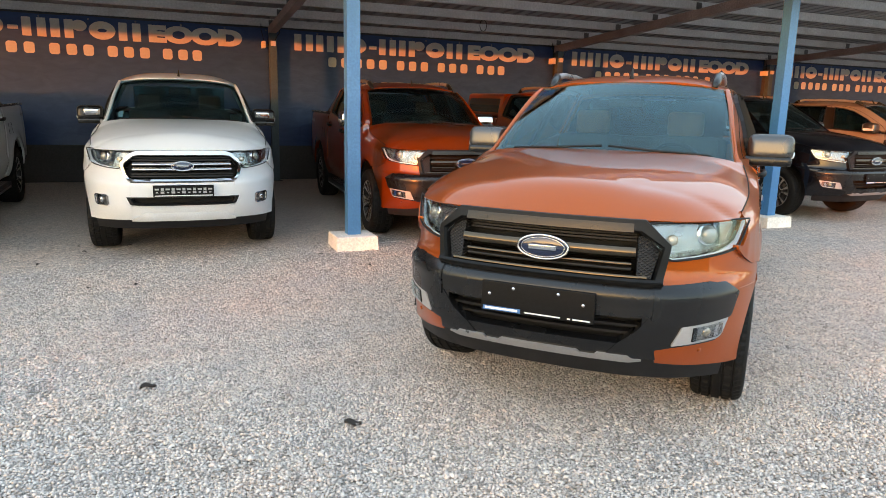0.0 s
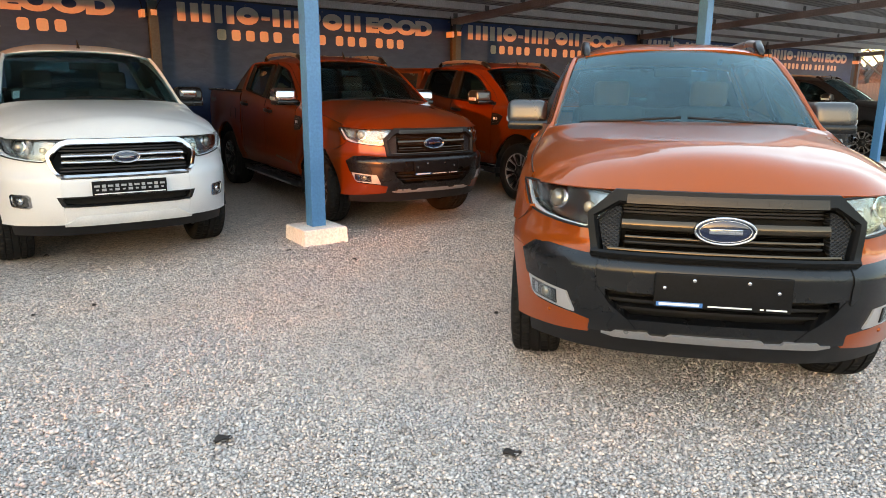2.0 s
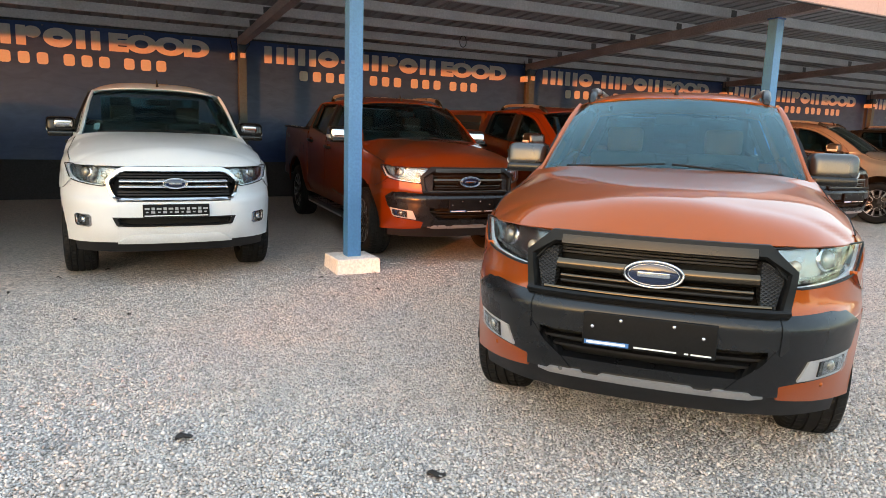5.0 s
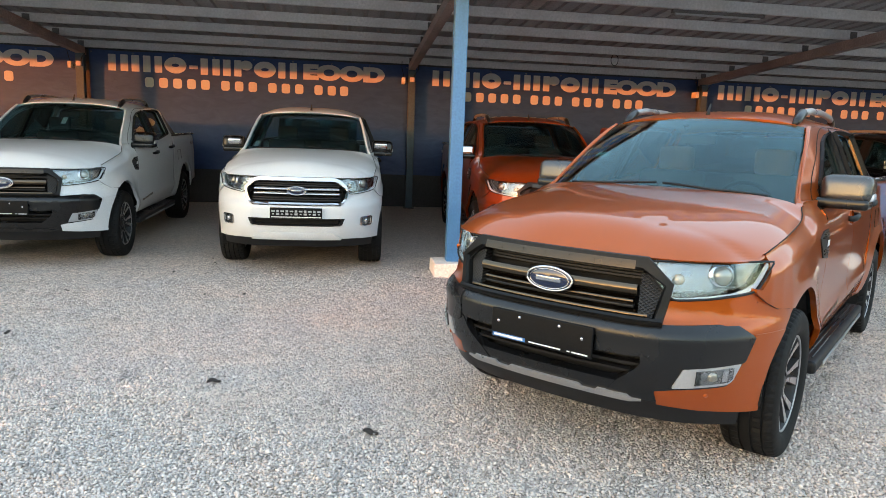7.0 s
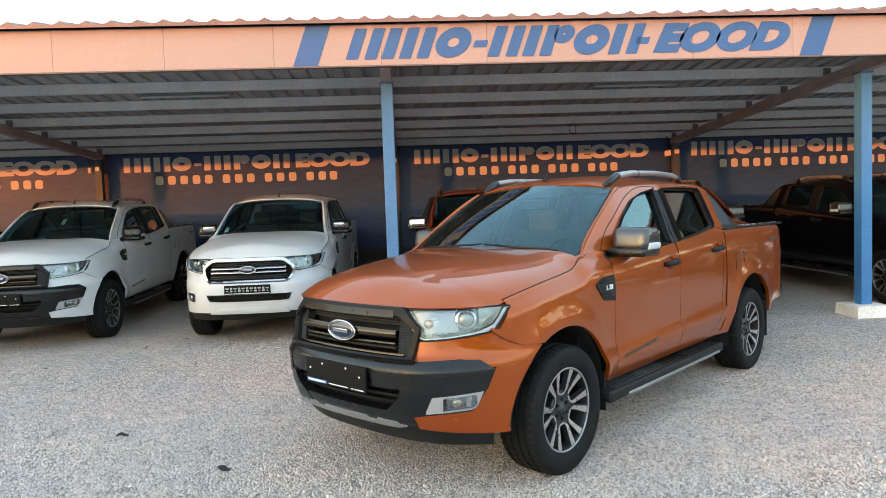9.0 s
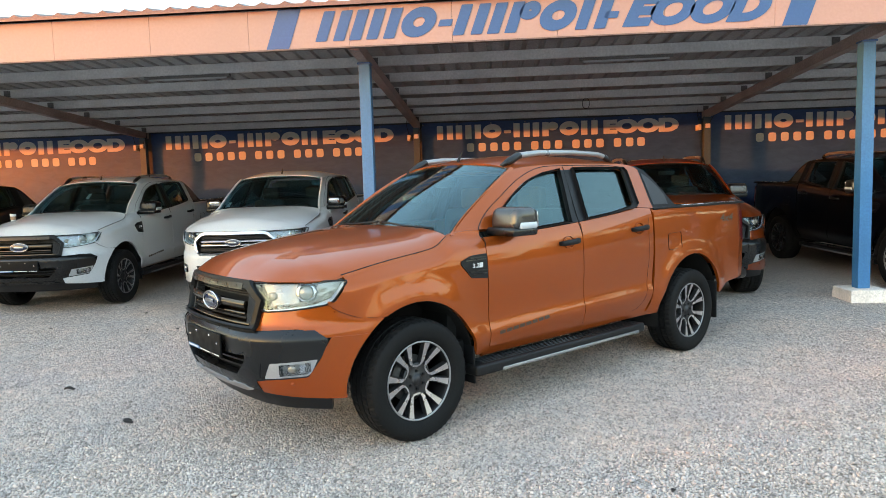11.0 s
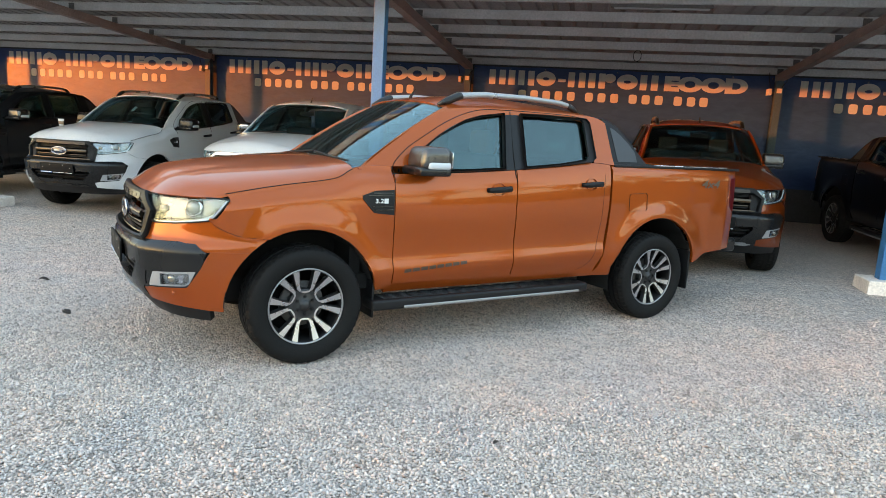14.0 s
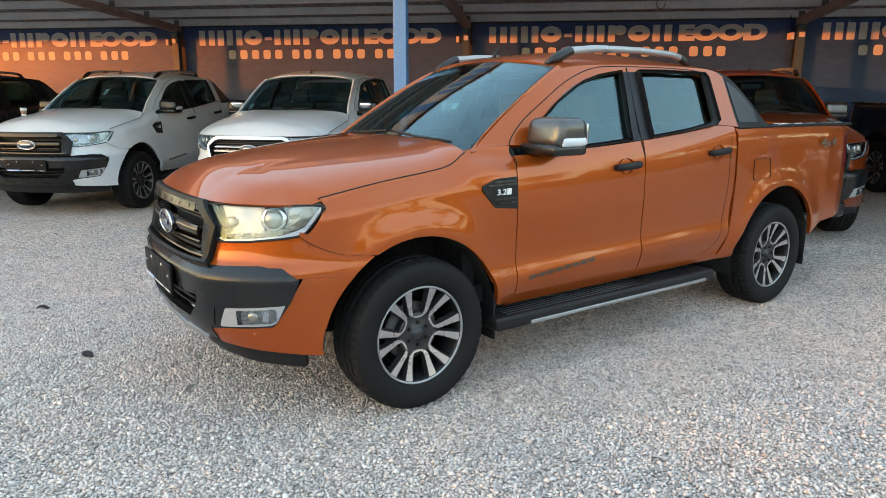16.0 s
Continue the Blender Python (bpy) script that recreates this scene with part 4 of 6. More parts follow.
    two("tail_lamp", lambda: patch(lambda x, z: bed_side(x, z) + np.array([0, 0.004, 0]), -4.352, -4.205, lambda x: line_of((-4.36, 0.95), (-4.30, 0.96), (-4.20, 1.03))(x), lambda x: line_of((-4.36, 1.300), (-4.23, 1.285))(x), 8, 14, 0.03), RED_LENS, "red tail lamp")
    # front
    lampz = line_of((0.44, 1.060), (0.50, 0.985), (0.575, 0.920), (0.60, 0.915), (0.75, 0.922), (0.90, 0.938), (0.96, 0.947), (1.00, 0.960), (1.03, 0.994), (1.06, 1.034), (1.085, 1.068), (1.10, 1.082))
    L = lambda off: (lambda s, z: nose_at(off + 0.004 * ease(0.90, 1.07, s))(s, z))
    topz = line_of((0.44, 1.074), (0.52, 1.082), (0.70, 1.086), (1.05, 1.088), (1.10, 1.085))
    two("lamp_housing", lambda: patch(L(-0.055), 0.45, 1.095, lampz, topz, 26, 10, 0.06), LAMP_DARK)
    outline = lambda: [(*L(0.009)(np.array(s), np.array(f(s) + d)),) for f, d, ss in ((lampz, 0.001, np.linspace(0.455, 1.094, 30)), (topz, -0.001, np.linspace(1.094, 0.455, 24))) for s in ss]
    two("head_lamp_seal", lambda: tube(outline(), 0.0048, 6, cyclic=True), BLACK)
    if front == "dark":
        wing_t = line_of((0.48, 0.812), (0.52, 0.822), (0.80, 0.829), (0.895, 0.812), (0.97, 0.757))
        wing_b = line_of((0.48, 0.66), (0.53, 0.632), (0.60, 0.622), (0.925, 0.645), (0.97, 0.755))
        crease = lambda off: (lambda s, z: nose_at(off + 0.004 * ease(0.70, 0.752, z) - 0.024 * ease(0.752, 0.83, z))(s, z))
        low_t = line_of((0.52, 0.510), (0.60, 0.525), (0.85, 0.543), (0.905, 0.622), (0.93, 0.660), (0.972, 0.757), (1.0, 0.764))
        low_b = line_of((0.50, 0.440), (0.55, 0.434), (0.75, 0.414), (1.0, 0.396), (1.2, 0.395))
        seam = lambda s: np.interp(s, [0.5, 0.58, 0.60, 0.75, 0.90, 1.0, 1.1, 1.2, 1.3, 1.4], [0.90, 0.914, 0.912, 0.918, 0.938, 0.948, 0.90, 0.858, 0.846, 0.80])
        two("bumper_upper_corner", lambda: patch(N(0), 0.535, 1.3, lambda s: np.where(s < 0.97, wing_t(s) - 0.012, 0.762), lambda s: seam(s) - 0.001, 50, 14, 0.03, right=arch_s), body)
        two("bumper_lower_corner", lambda: patch(N(0.004), 0.52, 1.2, low_b, low_t, 60, 20, 0.015, right=arch_s,
                                                 left=lambda z: np.interp(z, [0.43, 0.51, 0.53], [0.55, 0.522, 0.53])), body)
        two("bumper_wing", lambda: patch(crease(0.016), 0.50, 0.97, wing_b, wing_t, 34, 16, 0.05), CHARCOAL, "dark grey plastic bumper wing")
        two("fog_surround", lambda: patch(N(0.006), 0.46, 0.955, lambda s: low_t(s) - 0.006, lambda s: wing_b(s) + 0.015, 24, 6, 0.03), CHARCOAL)
        one("bumper_center", lambda: patch(crease(0.010), -0.50, 0.50, lambda s: np.interp(np.abs(s), [0.40, 0.47, 0.56], [0.660, 0.665, 0.70]), lambda s: 0.814 - 0.012 * np.abs(s), 40, 14, 0.06), CHARCOAL, None, "dark grey plastic bumper")
        two("bumper_strut", lambda: patch(N(0.010), 0.40, 0.60, 0.452, 0.70, 6, 16, 0.06, left=lambda z: np.interp(z, [0.45, 0.53, 0.60, 0.65, 0.70], [0.30, 0.36, 0.44, 0.475, 0.52]), right=lambda z: np.interp(z, [0.43, 0.51, 0.53, 0.70], [0.552, 0.524, 0.56, 0.594])), CHARCOAL)
        one("bumper_lip", lambda: patch(N(0.006), -0.42, 0.42, 0.455, 0.530, 30, 6, 0.05), CHARCOAL)
        one("air_intake", lambda: patch(N(-0.09), -0.52, 0.52, 0.50, 0.70, 24, 4, 0.02), DARK)
        for z in (0.575, 0.612):
            one("intake_slat", lambda z=z: patch(N(-0.035), -0.46, 0.46, z - 0.006, z + 0.006, 24, 2, 0.04), BLACK, key="intake_slat%.3f" % z)
        teeth = lambda s: 0.468 - 0.016 * ease(0.35, 0.65, np.cos(np.abs(s) * 2 * np.pi / 0.23)) * (np.abs(s) > 0.08)
        one("skid_strip", lambda: patch(N(0.018), -0.475, 0.475, lambda s: 0.432 + 0.012 * np.minimum(1, np.maximum(0, np.abs(s) - 0.42) / 0.05), lambda s: teeth(s) + 0.0, 90, 3, 0.03), CHARCOAL if body is WHITE else SILVER, None, "dark skid trim strip" if body is WHITE else "silver skid trim strip")
        one("valance", lambda: patch(N(-0.015), -0.98, 0.98, 0.325, 0.452, 50, 5, 0.05), BLACK)
        go = [(-0.455, 1.092), (0.455, 1.092), (0.583, 0.985), (0.538, 0.808), (-0.538, 0.808), (-0.583, 0.985)]
        gi = [(-0.430, 1.036), (0.430, 1.036), (0.538, 0.974), (0.498, 0.826), (-0.498, 0.826), (-0.538, 0.974)]
        one("grille_surround", lambda: frame_ring(N(0.012), go, gi, 0.022, 14, 0.05), GRILLE_PAINT, None, "glossy gunmetal hexagonal grille surround")
        one("grille_top_bar", lambda: patch(N(0.036), -0.40, 0.40, 1.040, 1.078, 30, 4, 0.01), TOP_BAR, None, "satin grey top bar")
        one("grille_backing", lambda: patch(N(-0.10), -0.55, 0.55, 0.80, 1.07, 24, 4, 0.02), DARK)
        one("grille_bar", lambda: patch(convex(0.006, 0.945, 0.027, 0.012), -0.415, 0.415, 0.920, 0.970, 30, 10, 0.06), BRONZE, None, "bronze-grey grille bar")
        one("grille_thin_bar", lambda: patch(convex(-0.012, 0.890, 0.010, 0.006), -0.40, 0.40, 0.882, 0.898, 30, 5, 0.04), BRONZE)
        one("grille_thin_bar", lambda: patch(convex(-0.020, 0.866, 0.009, 0.005), -0.40, 0.40, 0.859, 0.872, 30, 5, 0.04), BLACK, key="grille_low_bar")
        one("grille_lip", lambda: patch(convex(0.000, 0.834, 0.014, 0.006), -0.47, 0.47, 0.824, 0.845, 30, 6, 0.07), BRONZE)
        for z in (0.992, 1.006, 1.020):
            one("grille_slat", lambda z=z: patch(N(-0.045), -0.42, 0.42, z - 0.004, z + 0.004, 26, 2, 0.03), BLACK, key="grille_slat%.3f" % z)
        two("grille_insert", lambda: patch(N(-0.006), 0.425, 0.530, lambda s: np.interp(s, [0.425, 0.49, 0.530], [0.835, 0.83, 0.945]), lambda s: np.interp(s, [0.425, 0.45, 0.530], [1.022, 1.018, 0.975]), 8, 12, 0.05), GRILLE_MESH, "black honeycomb insert")
        for k in range(6):
            s0 = -0.31 + 0.124 * k
            one("grille_letter_bar", lambda s0=s0: patch(N(0.0385), s0 - 0.024, s0 + 0.024, 1.050, 1.068, 3, 2, 0.003), TOP_BAR, key="grille_letter%d" % k)
        plate_z = (0.616, 0.764)
        fog = (lambda s: np.interp(s, [0.600, 0.640, 0.905], [0.538, 0.628, 0.647]), lambda s: np.interp(s, [0.600, 0.845, 0.87, 0.905], [0.530, 0.548, 0.565, 0.640]))
        two("fog_bezel", lambda: patch(N(0.014), 0.601, 0.904, fog[1], fog[0], 40, 8, 0.03), FOG_SILVER, "silver fog lamp bezel")
        two("fog_lamp", lambda: patch(N(0.017), 0.70, 0.868, lambda s: fog[1](s) + 0.012, lambda s: fog[0](s) - 0.016, 14, 6, 0.006), LAMP_SILVER)
        two("fog_edge", lambda: patch(N(0.020), 0.692, 0.712, lambda s: fog[1](s) + 0.012, lambda s: fog[0](s) - 0.016, 3, 6, 0.008), BLACK)
        two("fog_bulb", lambda: lathe_at(N(0.019), 0.765, 0.590, 0.026, 0.9, dome=0.010), PROJECTOR)
        two("fog_rib", lambda: patch(N(0.021), 0.81, 0.835, lambda s: fog[1](s) + 0.022, lambda s: fog[0](s) - 0.024, 4, 4, 0.008), CHROME)
        two("fog_lens", lambda: patch(N(0.026), 0.692, 0.872, lambda s: fog[1](s) + 0.009, lambda s: fog[0](s) - 0.012, 14, 6, 0.004, closed=True), LENS)
        two("parking_sensor", lambda: lathe_at(N(0.006), 0.76, 0.497, 0.011), body)
    else:
        seam = lambda s: np.interp(s, [0.5, 0.58, 0.60, 0.75, 0.90, 1.0, 1.1, 1.2, 1.3, 1.4], [0.90, 0.93, 0.928, 0.932, 0.95, 0.955, 0.90, 0.858, 0.846, 0.80])
        two("bumper_corner", lambda: patch(N(0.0), 0.46, 1.3, lambda s: np.interp(s, [0.4, 0.62, 0.9, 1.2], [0.428, 0.425, 0.412, 0.41]), lambda s: np.minimum(seam(s) - 0.003, np.interp(s, [0.46, 0.47, 0.560, 0.60], [0.792, 0.805, 0.958, 1.0])), 56, 30, 0.04, right=arch_s), body)
        one("bumper_center_plain", lambda: patch(N(0.0), -0.459, 0.459, 0.648, 0.790, 40, 8, 0.06), body)
        one("bumper_chin", lambda: patch(N(0.0), -0.459, 0.459, 0.428, 0.572, 40, 6, 0.06), body)
        one("intake_plain", lambda: patch(N(-0.05), -0.47, 0.47, 0.56, 0.66, 24, 4, 0.02), DARK)
        one("intake_frame", lambda: frame_ring(N(0.0), [(-0.50, 0.655), (0.50, 0.655), (0.47, 0.583), (0.37, 0.572), (-0.37, 0.572), (-0.47, 0.583)], [(-0.462, 0.645), (0.462, 0.645), (0.44, 0.594), (0.36, 0.583), (-0.36, 0.583), (-0.44, 0.594)], 0.008, 12, 0.05), BLACK)
        one("skid_plain", lambda: patch(convex(0.010, 0.46, 0.06, 0.016), -0.47, 0.47, 0.418, lambda s: 0.500 - 0.065 * np.clip((np.abs(s) - 0.36) / 0.10, 0, 1), 40, 8, 0.03), PALE_TRIM, None, "pale grey chin trim")
        one("valance", lambda: patch(N(-0.015), -1.02, 1.02, 0.335, 0.452, 50, 5, 0.05), BLACK)
        go = [(-0.40, 1.088), (0.40, 1.088), (0.465, 1.066), (0.556, 0.985), (0.566, 0.950), (0.530, 0.858), (0.485, 0.811), (0.43, 0.799), (-0.43, 0.799), (-0.485, 0.811), (-0.530, 0.858), (-0.566, 0.950), (-0.556, 0.985), (-0.465, 1.066)]
        gi = [(-0.385, 1.042), (0.385, 1.042), (0.440, 1.030), (0.522, 0.968), (0.530, 0.948), (0.498, 0.868), (0.465, 0.828), (0.42, 0.818), (-0.42, 0.818), (-0.465, 0.828), (-0.498, 0.868), (-0.530, 0.948), (-0.522, 0.968), (-0.440, 1.030)]
        one("grille_surround", lambda: frame_ring(N(0.012), go, gi, 0.012, 6, 0.05), CHROME, None, "chrome hexagonal grille surround", key="grille_surround_chrome")
        one("grille_backing", lambda: patch(N(-0.08), -0.55, 0.55, 0.80, 1.07, 24, 4, 0.02), DARK)
        for z in (0.910, 0.958):
            one("grille_bar", lambda z=z: patch(convex(0.0, z, 0.009, 0.005), -0.45, 0.45, z - 0.008, z + 0.008, 30, 5, 0.04), CHROME, None, "chrome grille bar", key="chrome_bar%.3f" % z)
        for z in (0.845, 0.868, 0.998, 1.020, 1.042):
            one("grille_slat", lambda z=z: patch(N(-0.02), -0.47, 0.47, z - 0.006, z + 0.006, 26, 2, 0.04), BLACK, key="plain_slat%.3f" % z)
        plate_z = (0.660, 0.772)
        ring_of = lambda a, b: [(0.785 + a * u, 0.616 + b * v) for u, v in ((-1, -0.75), (-1, 0.70), (-0.72, 1), (0.75, 1), (1, 0.72), (0.94, -0.68), (0.68, -0.95), (-0.72, -1))]
        two("fog_bezel_plain", lambda: frame_ring(N(0.002), ring_of(0.098, 0.055), ring_of(0.078, 0.041), 0.010, 5, 0.02), CHROME)
        two("fog_recess", lambda: patch(N(0.004), 0.705, 0.865, 0.576, 0.656, 8, 6, 0.004), LAMP_SILVER)
        two("fog_lamp_plain", lambda: lathe_at(N(0.010), 0.79, 0.616, 0.030, 0.9, dome=0.008), CHROME)
    two("head_lamp_reflector", lambda: patch(L(-0.040), 0.50, 0.80, lambda s: lampz(s) + 0.028, lambda s: topz(s) - 0.010, 12, 8, 0.02), LAMP_SILVER)
    two("turn_lamp", lambda: lathe_at(L(-0.026), 0.62, 1.000, 0.026, dome=0.014), AMBER)
    two("lamp_bridge", lambda: patch(L(-0.034), 0.93, 1.06, lambda s: lampz(s) + 0.024, lambda s: topz(s) - 0.012, 10, 6, 0.01), LAMP_SILVER)
    two("projector_ring", lambda: lathe_at(L(-0.038), 0.850, 1.020, 0.062), CHROME)
    two("projector", lambda: lathe_at(L(-0.026), 0.850, 1.020, 0.046, dome=0.022), PROJECTOR)
    two("lamp_step", lambda: patch(L(-0.024), 0.60, 0.98, lambda s: lampz(s) + 0.026, lambda s: lampz(s) + 0.034, 20, 2, 0.02), LAMP_DARK)
    two("daylight_strip", lambda: patch(L(-0.004), 0.57, 1.075, lambda s: lampz(s) + 0.004, lambda s: np.minimum(lampz(s) + np.interp(s, [0.57, 0.88, 0.99, 1.05], [0.009, 0.012, 0.028, 0.030]), topz(s) - 0.010), 40, 4, 0.01), STRIP)
    two("head_lamp_glass", lambda: patch(L(0.008), 0.445, 1.097, lampz, topz, 34, 10, 0.004, closed=True), LENS)
    # badge, plate
    bz = 0.940 if front == "dark" else 0.945
    ba = (0.120, 0.056) if front == "dark" else (0.098, 0.044)
    fx = 1.0 - float(NOSE_IN(bz)) + 0.022
    kb = front + "badge"
    ring = lambda a, b, x: [(x, a * math.cos(q), bz + b * math.sin(q)) for q in [2 * math.pi * i / 40 for i in range(40)]]
    badge = one("badge", lambda: dome(fx, bz, ba[0], ba[1], 0.012), BADGE_BLUE, None, "blue oval badge with chrome rim", key=kb)
    one("badge_rim", lambda: tube(ring(ba[0], ba[1], fx + 0.003), 0.0065, 8, cyclic=True), CHROME, badge, key=kb + "rim")
    one("badge_line", lambda: tube(ring(ba[0] * 0.86, ba[1] * 0.82, fx + 0.0075), 0.002, 6, cyclic=True), CHROME, badge, key=kb + "line")
    one("badge_bar", lambda: rounded(fx + 0.014, 0, bz, 0.006, ba[0] * 1.1, ba[1] * 0.42, 0.0029, 2), CHROME, badge, key=kb + "bar")
    px = 1.0 + 0.022
    kp = front + "plate"
    zc, zh = sum(plate_z) / 2, plate_z[1] - plate_z[0]
    plate = one("number_plate", lambda: rounded(px, 0.0, zc, 0.014, 0.545, zh, 0.006, 3), PLATE_BLACK, None, "black number plate holder", key=kp)
    if front == "dark":
        one("plate_strip", lambda: box_mesh("strip", px + 0.0075, px + 0.009, -0.262, -0.075, plate_z[0] + 0.006, plate_z[0] + 0.026), PLATE_BLUE, plate, key=kp + "blue")
        for k, (a, b) in enumerate(((-0.252, -0.088), (-0.055, 0.118), (0.15, 0.165), (0.175, 0.255))):
            one("print_bar", lambda a=a, b=b: box_mesh("print", px + 0.0092, px + 0.0102, a, b, plate_z[0] + 0.011, plate_z[0] + (0.022 if b < -0.08 else 0.018)), PLATE_WHITE, plate, key=kp + "bar%d" % k)
        for k, (y, z) in enumerate(((-0.232, 0.702), (-0.114, 0.738), (0.102, 0.738), (0.219, 0.702))):
            one("screw", lambda y=y, z=z: dome(px + 0.007, z, 0.0085, 0.0085, 0.004, y), CHROME, plate, key=kp + "screw%d" % k)
    else:
        for k in range(22):
            y, z = -0.238 + 0.0476 * (k // 2), zc + (0.018 if k % 2 else -0.012)
            w, h = 0.010 + 0.003 * (k * 7 % 4), 0.006 + 0.002 * (k * 5 % 4)
            one("print_bar", lambda y=y, z=z, w=w, h=h: box_mesh("print", px + 0.0072, px + 0.0085, y - w, y + w, z - h, z + h), FOG_SILVER, plate, key=kp + "bar%d" % k)
        one("plate_line", lambda: box_mesh("print", px + 0.0072, px + 0.0085, -0.26, 0.26, plate_z[0] + 0.008, plate_z[0] + 0.017), PLATE_WHITE, plate, key=kp + "line")
    # sides
    two("fender_vent", lambda: patch(lambda x, z: fender(x, z) + np.array([0, 0.008, 0]), -0.597, -0.365, lambda x: line_of((-0.60, 0.985), (-0.45, 1.000), (-0.365, 1.095))(x), lambda x: line_of((-0.60, 1.155), (-0.46, 1.150), (-0.365, 1.118))(x), 14, 8, 0.02), BLACK, "black fender vent with number badge")
    for k, (z, x1) in enumerate(((1.022, -0.455), (1.044, -0.43), (1.118, -0.40), (1.134, -0.44))):
        two("vent_rib", lambda z=z, x1=x1: patch(lambda x, zz: fender(x, zz) + np.array([0, 0.014, 0]), -0.588, x1, z - 0.004, z + 0.004, 6, 2, 0.008), GUNMETAL, "", "vent%d" % k)
    two("door_handle", lambda: handle_mesh(-1.462), BLACK, "black pull handle")
    two("rear_door_handle", lambda: handle_mesh(-2.385), BLACK, "black pull handle")
    two("handle_cup", lambda: cup_mesh(-1.462), body)
    two("rear_handle_cup", lambda: cup_mesh(-2.385), body)
    two("running_board", lambda: rounded(-1.43, 0.858, 0.366, 1.96, 0.190, 0.075, 0.022, 3), BLACK, "black running board with ribbed tread")
    for k in range(5):
        two("step_rib", lambda k=k: rounded(-1.43, 0.795 + 0.03 * k, 0.406, 1.78, 0.012, 0.008, 0.003, 1), CHARCOAL, "", None) if k == 0 else two_ribs(two, k)
    two("step_edge", lambda: rounded(-1.50, 0.956, 0.345, 1.62, 0.010, 0.022, 0.0045, 2), SILVER, "silver step edge")
    mirror_top = MIRROR_SHELL if accent is None else accent
    two("mirror_shell", lambda: rounded(-0.838, 0.952, 1.377, 0.250, 0.268, 0.160, 0.062, 6, taper=lambda c: setattr(c, "x", c.x * (0.92 - 1.1 * c.z))), mirror_top, "side mirror shell")
    if front == "chrome":
        two("mirror_cap", lambda: rounded(-0.780, 0.930, 1.392, 0.190, 0.175, 0.095, 0.040, 5), CHROME, "chrome mirror cap")
    two("mirror_base", lambda: rounded(-0.824, 0.932, 1.291, 0.240, 0.290, 0.060, 0.026, 4), CHARCOAL)
    two("mirror_glass", lambda: rounded(-0.950, 0.957, 1.372, 0.012, 0.222, 0.108, 0.005, 2), CHROME)
    two("mirror_lamp", lambda: rounded(-0.842, 1.042, 1.334, 0.180, 0.098, 0.052, 0.024, 4), WHITE_LENS)
    if lettering:
        for k in range(8):
            x = -0.695 - 0.066 * k
            two("side_print_bar", lambda x=x: patch(lambda a, b: side(a, b) + np.array([0, 0.0022, 0]), x - 0.054, x, lambda a: 0.580 - 0.076 * (a + 0.7), lambda a: 0.605 - 0.076 * (a + 0.7), 3, 3, 0.001), DECAL, "", "print%d" % k)
    two("fuel_flap", lambda: frame_ring(lambda a, b: bed_side(a, b) + np.array([0, 0.0012, 0]), [(-2.83, 1.005), (-2.83, 1.125), (-2.845, 1.14), (-3.03, 1.145), (-3.045, 1.13), (-3.045, 1.01), (-3.03, 0.995), (-2.845, 0.99)],
                                     [(-2.834, 1.007), (-2.834, 1.123), (-2.847, 1.136), (-3.028, 1.141), (-3.041, 1.128), (-3.041, 1.012), (-3.028, 0.999), (-2.847, 0.994)], 0.0012, 3, 0.002), BLACK)
    if lettering:
        for sy in (1, -1):
            b = solid("engine_badge", cached("engine_badge", lambda: letters("3.2", 0.030, 0.062, 0.02)), PLATE_WHITE, t)
            b.matrix_local = pose(-0.447 if sy > 0 else -0.509, 0.9345 * sy, 1.068, 0, 0, 180 if sy > 0 else 0)
            box("badge_end", -0.545, -0.515, 0.930 * sy - 0.003, 0.930 * sy + 0.003, 1.066, 1.098, PLATE_WHITE, t)
            c = solid("drive_badge", cached("drive_badge", lambda: letters("4x4", 0.075, 0.25, 0.02, 0.15)), STICKER, t)
            c.matrix_local = pose(-3.74 if sy > 0 else -3.99, 0.9215 * sy, 1.195, 0, 0, 180 if sy > 0 else 0)
    if card:
        one("windscreen_card", lambda: patch(lambda u, v: windshield(u, v) + np.array([-0.012, 0, -0.006]), 0.03, 0.105, 0.40, 0.56, 2, 2, 0.001), PLATE_WHITE, None, "white paper card behind the windscreen")
    if front == "chrome":
        one("windscreen_sticker", lambda: patch(lambda u, v: windshield(u, v) + np.array([-0.012, 0, -0.006]), -0.86, -0.79, 0.12, 0.24, 2, 2, 0.001), PLATE_WHITE, None, "small white paper sticker behind the windscreen")
    # wipers, aerial
    for y0, y1 in ((0.62, 0.02), (-0.02, -0.60)):
        one("wiper", lambda y0=y0, y1=y1: tube([Vector((*windshield(np.array(y / 0.76), np.array(0.025 + 0.02 * abs(i - 3) / 3)),)) + Vector((0.012, 0, 0.014)) for i, y in enumerate(np.linspace(y0, y1, 7))], 0.008, 6), BLACK, key="wiper%.2f" % y0)
    one("aerial", lambda: tube([(-1.17, 0, 1.805), (-1.175, 0, 1.835), (-1.215, 0, 1.895)], [0.020, 0.012, 0.004], 8), BLACK)
